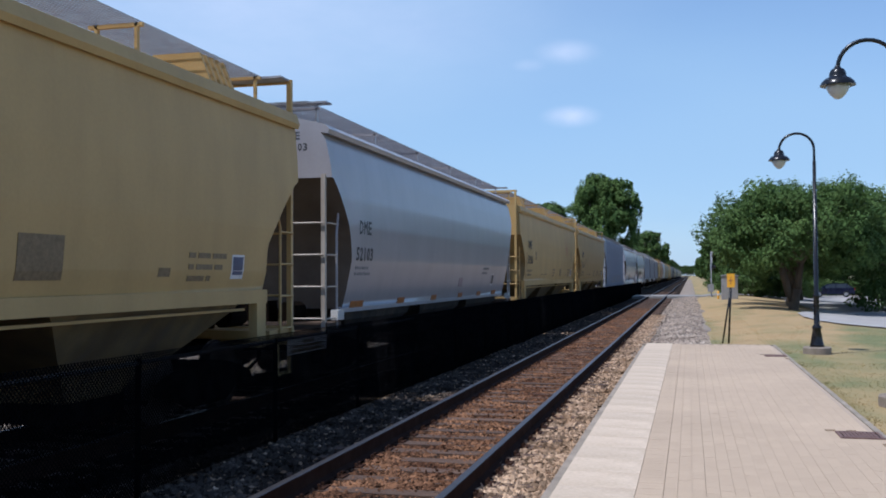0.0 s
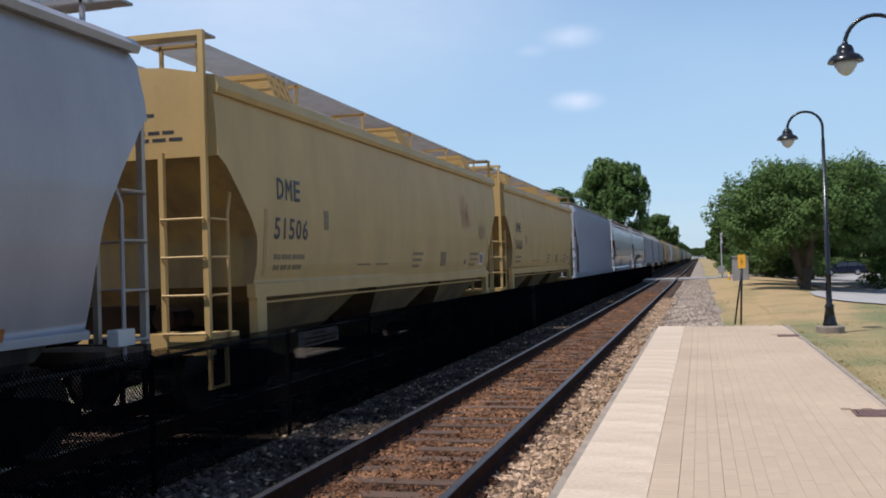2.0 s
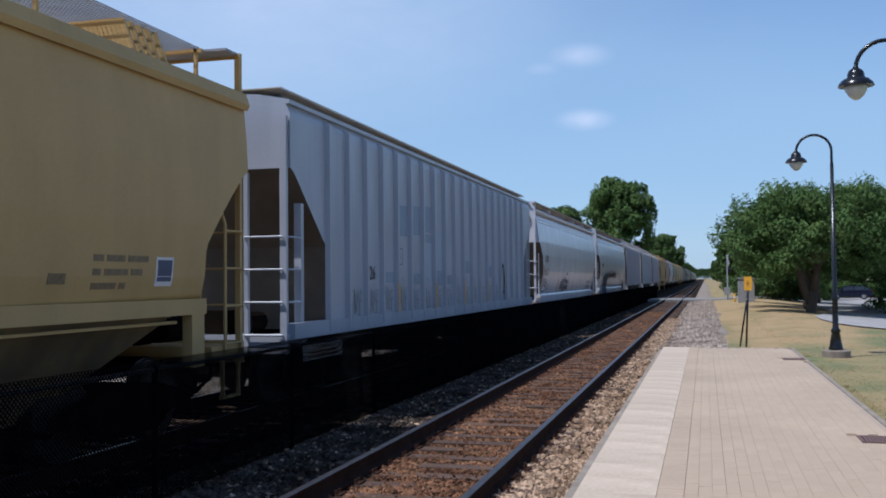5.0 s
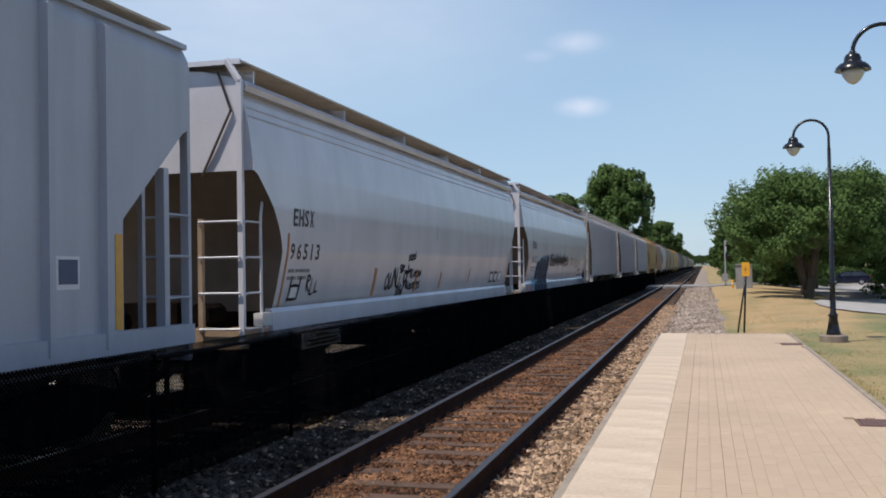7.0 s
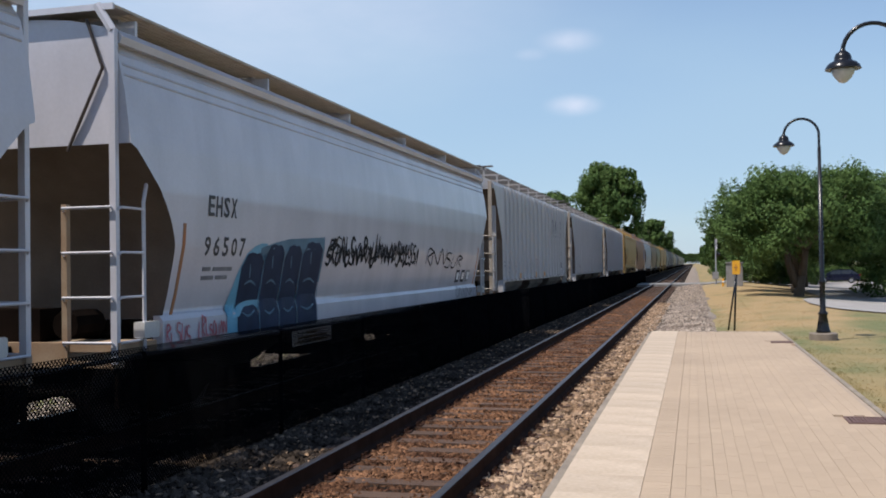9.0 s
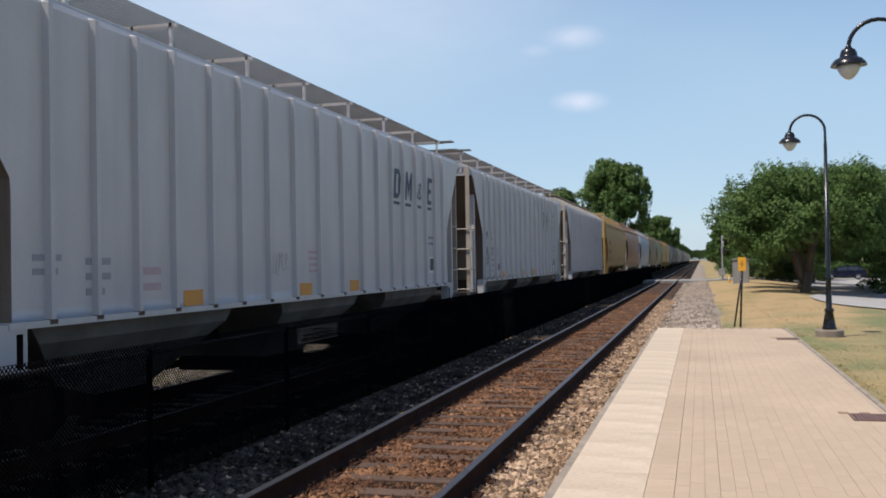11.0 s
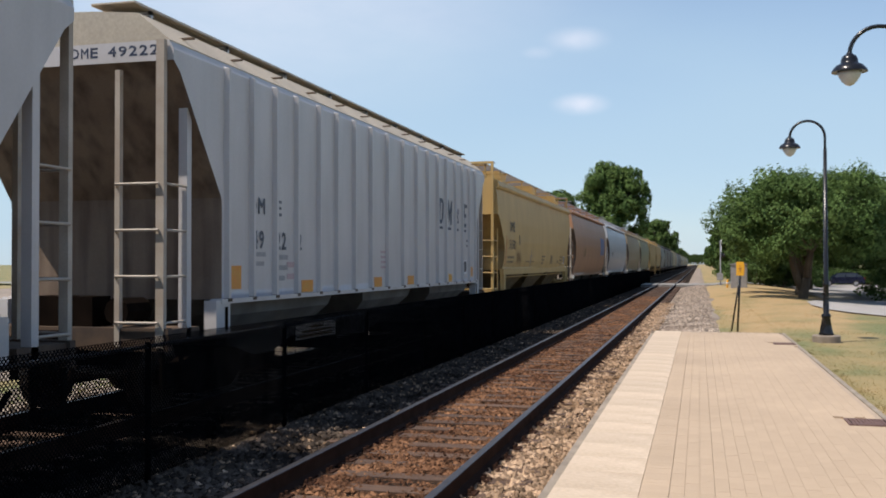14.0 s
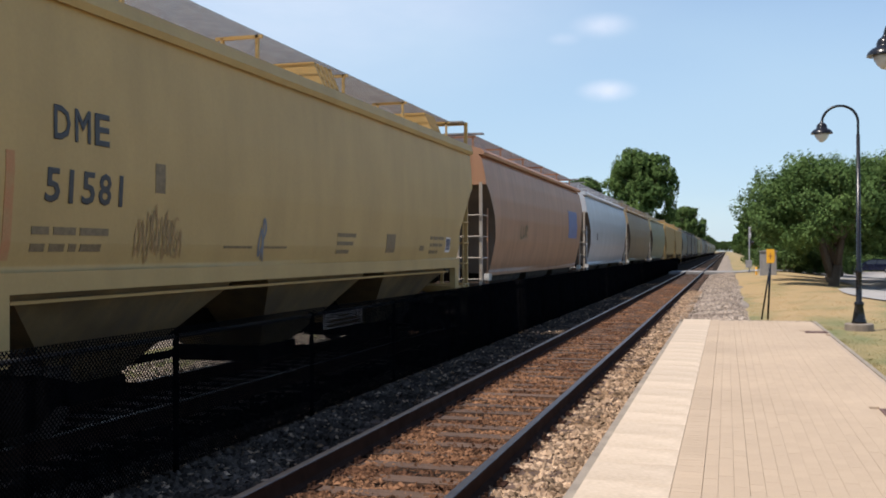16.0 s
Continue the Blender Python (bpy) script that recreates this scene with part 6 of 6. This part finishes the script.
wide_tree.location = (6.2, 175, -0.4)
rt = random.Random(4)
for x, y in ((-24, 172), (-15, 310), (-18, 345), (-13.5, 380), (-14, 430), (-13, 500), (-14, 570), (-13, 660), (-15, 760), (-12, 880), (-22, 420), (-24, 240), (-34, 300), (-28, 960), (-20, 1000), (-12, 1040), (-4, 1080), (4, 1100), (12, 1060), (20, 1020), (28, 980), (0, 1150), (-10, 1160), (10, 1150)):
    plant(far_tree, x, y, rt.uniform(0, 360), -0.55 if y < 420 else -3.2)
for x, y in ((8.5, 150), (6.6, 215), (6.5, 260), (6.8, 310), (6.5, 370), (7, 440), (7, 520), (7, 610), (8, 720), (8, 850), (12, 190), (13, 240), (18, 150), (26, 165), (36, 150), (46, 165), (30, 128), (37, 132), (44, 128), (52, 134), (60, 130), (70, 136), (9.5, 135), (15, 138), (21, 136), (27, 139), (56, 160), (66, 165), (80, 150)):
    plant(wide_tree, x, y, rt.uniform(0, 360), -0.45 if y < 300 else -1.8)
for x, y in ((-18.5, 102), (-21, 112), (-26, 96)):
    plant(side_tree, x, y, rt.uniform(0, 360), -0.5)


def shrub(seed, k=1.0):
    rnd = np.random.default_rng(seed)
    s = tagged(new("shrub"), "dense green shrub at the edge of the grass", "shrub", "shrubs behind the lawn")
    cl = [(rnd.uniform(-1.6, 1.6), rnd.uniform(-0.9, 0.9), k * rnd.uniform(0.2, 1.7), rnd.uniform(0.35, 0.75)) for _ in range(int(24 * k))]
    leaf_cloud("foliage", cl, 220, 0.08, rnd, M_LEAF if k > 1 else M_LEAFDARK, s)
    for i in range(5):
        bm = bmesh.new()
        tube(bm, (0.1 * i - 0.2, 0, -0.2), (0.5 * i - 1.0, 0.2 * (i % 3 - 1), 1.1), 0.03, 5, 0.012)
        part("stem", bm, M_BARK, s)
    return s


bush = shrub(3)
bush.location = (4.6, 84, land(4.6, 84))
for x, y, r in ((10.9, 59, 20), (6.6, 86, 30), (4.4, 97, 10), (4.2, 108, 60), (6.4, 95.5, 15), (8.4, 97, 150), (3.9, 124, 0), (3.9, 140, 50), (5.4, 112, 120), (7.6, 114, 20), (10, 120, 70), (13, 121, 10),
                (16, 120.5, 50), (19, 121, 80), (22, 120.5, 20), (25, 121, 60), (28, 120.5, 0), (31, 121, 40), (35, 121, 90)):
    plant(bush, x, y, r)
tall = shrub(6, 1.9)
tall.location = (5.2, 91, land(5.2, 91))
for x, y, r in ((7.4, 92, 60), (9.8, 96, 20), (4.4, 103, 100), (6.2, 118, 40), (9.0, 124, 10), (12.0, 125, 70), (15, 124, 30), (18, 125, 80), (21.5, 124, 10), (25, 125, 50), (29, 124, 90)):
    plant(tall, x, y, r)

# unseen trees added beside the platform to dim the near car sides
for x, y, r in ((15, -34, 20), (17, -24, 140), (16, -14, 260)):
    plant(side_tree, x, y, r)

# dark clipped bush beside the car park
plant(tall, 14.2, 76, 100)
plant(tall, 15.6, 77.5, 30)


# ---- grass blades ----
def blades():
    rnd = np.random.default_rng(9)
    n = 60000
    y = 6 + 50 * rnd.random(n) ** 1.6
    x = 1.99 + (0.17 * y + 1.5) * rnd.random(n) ** 1.25
    edge = (rnd.random(n) < 0.10) & (y < 23.5)
    x[edge] = 1.99 + 0.16 * rnd.random(edge.sum())
    strip = rnd.random(n) < 0.12
    y[strip] = 24.3 + 22 * rnd.random(strip.sum())
    x[strip] = 0.65 + 1.4 * rnd.random(strip.sum())
    keep = np.array([noise.noise((a * 0.9, b * 0.9, 5)) > -0.45 + 0.6 * rnd.random() for a, b in zip(x, y)])
    keep &= ~((np.abs(x - 2.66) < 0.3) & (np.abs(y - 22.3) < 0.3)) & ((y < 31.5) | (x < np.array([lot_edge(b) for b in y])))
    x, y = x[keep], y[keep]
    n = len(x)
    z = np.array([land(a, b) for a, b in zip(x, y)])
    h = 0.006 + 0.012 * rnd.random(n)
    a = rnd.random(n) * 2 * np.pi
    w = 0.010 + 0.010 * rnd.random(n)
    v = np.empty((n, 3, 3))
    dx, dy = np.cos(a) * w, np.sin(a) * w
    v[:, 0] = np.stack((x - dx, y - dy, z - 0.01), 1)
    v[:, 1] = np.stack((x + dx, y + dy, z - 0.01), 1)
    v[:, 2] = np.stack((x + 0.5 * h * rnd.normal(size=n), y + 0.5 * h * rnd.normal(size=n), z + h), 1)
    me = bpy.data.meshes.new("grass")
    me.from_pydata(v.reshape(-1, 3).tolist(), [], np.arange(n * 3).reshape(n, 3).tolist())
    me.materials.append(M_BLADE)
    tagged(new("grass", me), "short dry grass beside the platform", "grass", kind="stuff")


blades()


# ---- ballast stones ----
def stones(name, x0, x1, y0, y1, count, size, material, label, floor_at, power=1.5, lift=0.0):
    rnd = np.random.default_rng(int(abs(x0) * 100) + count)
    x = x0 + (x1 - x0) * rnd.random(count)
    y = y0 + (y1 - y0) * rnd.random(count) ** power
    z = np.array([floor_at(a, b) for a, b in zip(x, y)])
    s = size * (0.5 + 0.9 * rnd.random(count))
    base = np.array([(1, 0, 0), (-1, 0, 0), (0, 1, 0), (0, -1, 0), (0, 0, 1), (0, 0, -1)], float)
    v = base[None] * (0.6 + 0.7 * rnd.random((count, 6, 1))) + 0.28 * rnd.normal(size=(count, 6, 3))
    v *= s[:, None, None]
    v[:, :, 2] *= 0.7
    v += np.stack((x, y, z + lift + s * 0.2), 1)[:, None]
    f = np.array([(0, 2, 4), (2, 1, 4), (1, 3, 4), (3, 0, 4), (2, 0, 5), (1, 2, 5), (3, 1, 5), (0, 3, 5)])
    faces = (np.arange(count)[:, None, None] * 6 + f[None]).reshape(-1, 3)
    me = bpy.data.meshes.new(name)
    me.from_pydata(v.reshape(-1, 3).tolist(), [], faces.tolist())
    me.materials.append(material)
    return tagged(new(name, me), label, "ballast", kind="stuff")


stones("ballast_stones", TRACK_NEAR - 0.68, TRACK_NEAR + 0.68, 4, 60, 40000, 0.027, M_STONEBROWN, "rust-brown crushed stone between the near rails", bed_height, 1.9, 0.008)
stones("ballast_stones", -1.95, -1.16, 4, 50, 15000, 0.036, M_STONE, "pale tan crushed stone beside the platform", bed_height, 1.8)
# Strips follow the train's shadow: dark inside it, pale along the sunlit rail
stones("ballast_stones", -6.3, -5.4, 4, 60, 9000, 0.038, M_STONEDARK, "crushed stone beside the train, blackened for its shade", bed_height, 1.9)
stones("ballast_stones", -5.45, -3.85, 4, 60, 20000, 0.036, M_STONEMID, "crushed stone between the tracks, darkened for the train's shadow", bed_height, 1.9)
stones("ballast_stones", -5.2, -3.80, 4, 60, 2500, 0.028, M_STONE, "scattered pale stones between the tracks", bed_height, 1.9, 0.006)
stones("ballast_stones", -3.84, -3.56, 4, 50, 4500, 0.036, M_STONE, "pale crushed stone along the rail", bed_height, 1.8)
stones("ballast_stones", -8.6, -6.5, 4, 40, 8000, 0.04, M_STONEDARK, "crushed stone under the train, blackened for its shade", bed_height, 1.6)
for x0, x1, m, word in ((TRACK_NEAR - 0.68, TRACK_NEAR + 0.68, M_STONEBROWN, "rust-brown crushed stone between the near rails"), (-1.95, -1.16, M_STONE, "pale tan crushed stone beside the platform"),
                        (-4.95, -3.56, M_STONEMID, "crushed stone between the tracks, darkened for the train's shadow"), (-6.3, -4.95, M_STONEDARK, "crushed stone beside the train, blackened for its shade")):
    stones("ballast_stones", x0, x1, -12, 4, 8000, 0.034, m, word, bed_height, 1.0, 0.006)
stones("gravel", -11.5, -8.3, 4, 60, 15000, 0.04, M_GRAVELSTONE, "pale crushed stone beyond the train", lambda x, y: max(bed_height(x, y), -0.53), 1.5)
stones("gravel", -1.4, 0.75, 24.3, 85, 17000, 0.032, M_PATHSTONE, "pale loose gravel beyond the platform", bed_height, 1.7)


# ---- ties ----
def ties(track, y1, count, plates):
    bed = tagged(new("track"), "row of weathered wooden ties under the rails", "railway track", kind="structure")
    first = plate = None
    for i in range(count):
        y = y1 + i * 0.52 + 0.03 * math.sin(i * 12.9)
        m = pose(track + 0.04 * math.sin(i * 7.1), y, RAIL - 0.185, 0, 0, 0.8 * math.sin(i * 3.3))
        if first is None:
            bm = bmesh.new()
            box(bm, -1.28, 1.28, -0.112, 0.112, -0.18, 0.0)
            bmesh.ops.bevel(bm, geom=[e for e in bm.edges if all(v.co.z > -0.01 for v in e.verts)], offset=0.012, segments=1)
            first = part("tie", bm, M_TIE, bed)
            first.matrix_basis = m
        else:
            again(first, m, bed)
        if i < plates:
            for sx in (-0.753, 0.753):
                mp_ = pose(track + sx, y, RAIL - 0.184)
                if plate is None:
                    bm = bmesh.new()
                    box(bm, -0.17, 0.17, -0.09, 0.09, 0.0, 0.014)
                    for px in (-0.11, 0.11):
                        for py in (-0.05, 0.05):
                            box(bm, px - 0.014, px + 0.014, py - 0.014, py + 0.014, 0.014, 0.045)
                    plate = part("tie_plate", bm, M_RAIL, bed, "rusty tie plate with spikes")
                    plate.matrix_basis = mp_
                else:
                    again(plate, mp_, bed)


ties(TRACK_NEAR, -11.6, 250, 90)
ties(TRACK_FAR, -11.6, 120, 0)


# ---- paving ----
def paving():
    rnd = random.Random(2)
    bm = bmesh.new()
    box(bm, 0.001, 0.613, 0.001, 0.608, -0.05, 0.0)
    bmesh.ops.bevel(bm, geom=[e for e in bm.edges if all(v.co.z > -0.01 for v in e.verts)], offset=0.003, segments=1)
    me = mesh_of("tactile_tile", bm, M_TACTILE)
    for i in range(-22, 37):
        o = new("tactile_tile", me)
        o.parent = platform
        o.location = (PX0 + 0.004, 1.55 + i * 0.61, rnd.uniform(0, 0.001))
    bm = bmesh.new()
    box(bm, 0.0015, 0.104, 0.0006, 0.2144, -0.05, 0.0)
    bmesh.ops.bevel(bm, geom=[e for e in bm.edges if all(v.co.z > -0.01 for v in e.verts) and abs(e.verts[0].co.x - e.verts[1].co.x) < 0.01], offset=0.0015, segments=1)
    lay = mesh_of("paver", bm, M_BRICK)
    bm = bmesh.new()
    box(bm, 0.0004, 0.1051, 0.0006, 0.2144, -0.05, 0.0)
    tight = mesh_of("paver", bm, M_BRICK)
    flat = np.array([v.co[:] for v in tight.vertices])
    flat_polys = [list(p.vertices) for p in tight.polygons]
    base = np.array([v.co[:] for v in lay.vertices])
    polys = [list(p.vertices) for p in lay.polygons]
    sold = base[:, [1, 0, 2]] * np.array([0.95, 1.0, 1.0])
    x_in = PX0 + 0.62
    OPEN = (0, 2, 3, 5, 8, 11, 12, 15, 17)  # courses whose joints have opened
    verts, faces, count = [], [], 0
    for col in range(-1, 20):
        long = 0.105 if col < 0 else 0.215
        n = int((PEND - 1.6) / long)
        for i in range(-int(13.4 / long), n):
            y = 1.6 + i * long + (0 if col < 0 else (col % 2) * 0.107 - 0.107)
            x = x_in if col < 0 else x_in + 0.206 + col * 0.1055
            if x > PX1 - 0.10 or y < -11.8 or y > PEND - long:
                continue
            if x > 1.36 and (10.38 < y + 0.1 < 11.0 or 20.5 < y + 0.1 < 21.12):
                if 1.475 - 0.1 < x < 1.9 and (10.48 - 0.21 < y < 10.9 or 20.6 - 0.21 < y < 21.02):
                    continue
            z = rnd.uniform(-0.0005, 0.0005)
            if col >= 0 and 6.6 < y < 9.7 and count < 300:
                o = new("paver", lay if col in OPEN else tight)
                o.parent = platform
                o.location = (x, y, z)
                count += 1
            else:
                b = len(verts)
                src = sold if col < 0 else base if col in OPEN else flat
                verts.extend((src + np.array([x, y, z])).tolist())
                faces.extend([[b + k for k in p] for p in (flat_polys if src is flat else polys)])
    me = bpy.data.meshes.new("paving")
    me.from_pydata(verts, [], faces)
    me.materials.append(M_BRICK)
    ob = new("paving", me)
    ob.parent = platform
    tagged(ob, "tan clay pavers", kind="stuff")


paving()


# ---- what moves ----
def motions():
    for car, y0 in train:
        walk(car, [(t, pose(TRACK_FAR, y0 - SPEED * t, RAIL)) for t in (0, 4, 8, 12, 16)])
        if y0 > 260:
            continue
        # the wheels roll without slipping
        for o in car.children_recursive:
            if o.name.startswith("wheelset"):
                x, y, z = o.location
                walk(o, [(k / 30, pose(x, y, z, math.degrees(SPEED * k / 30 / 0.457))) for k in range(481)])


motions()
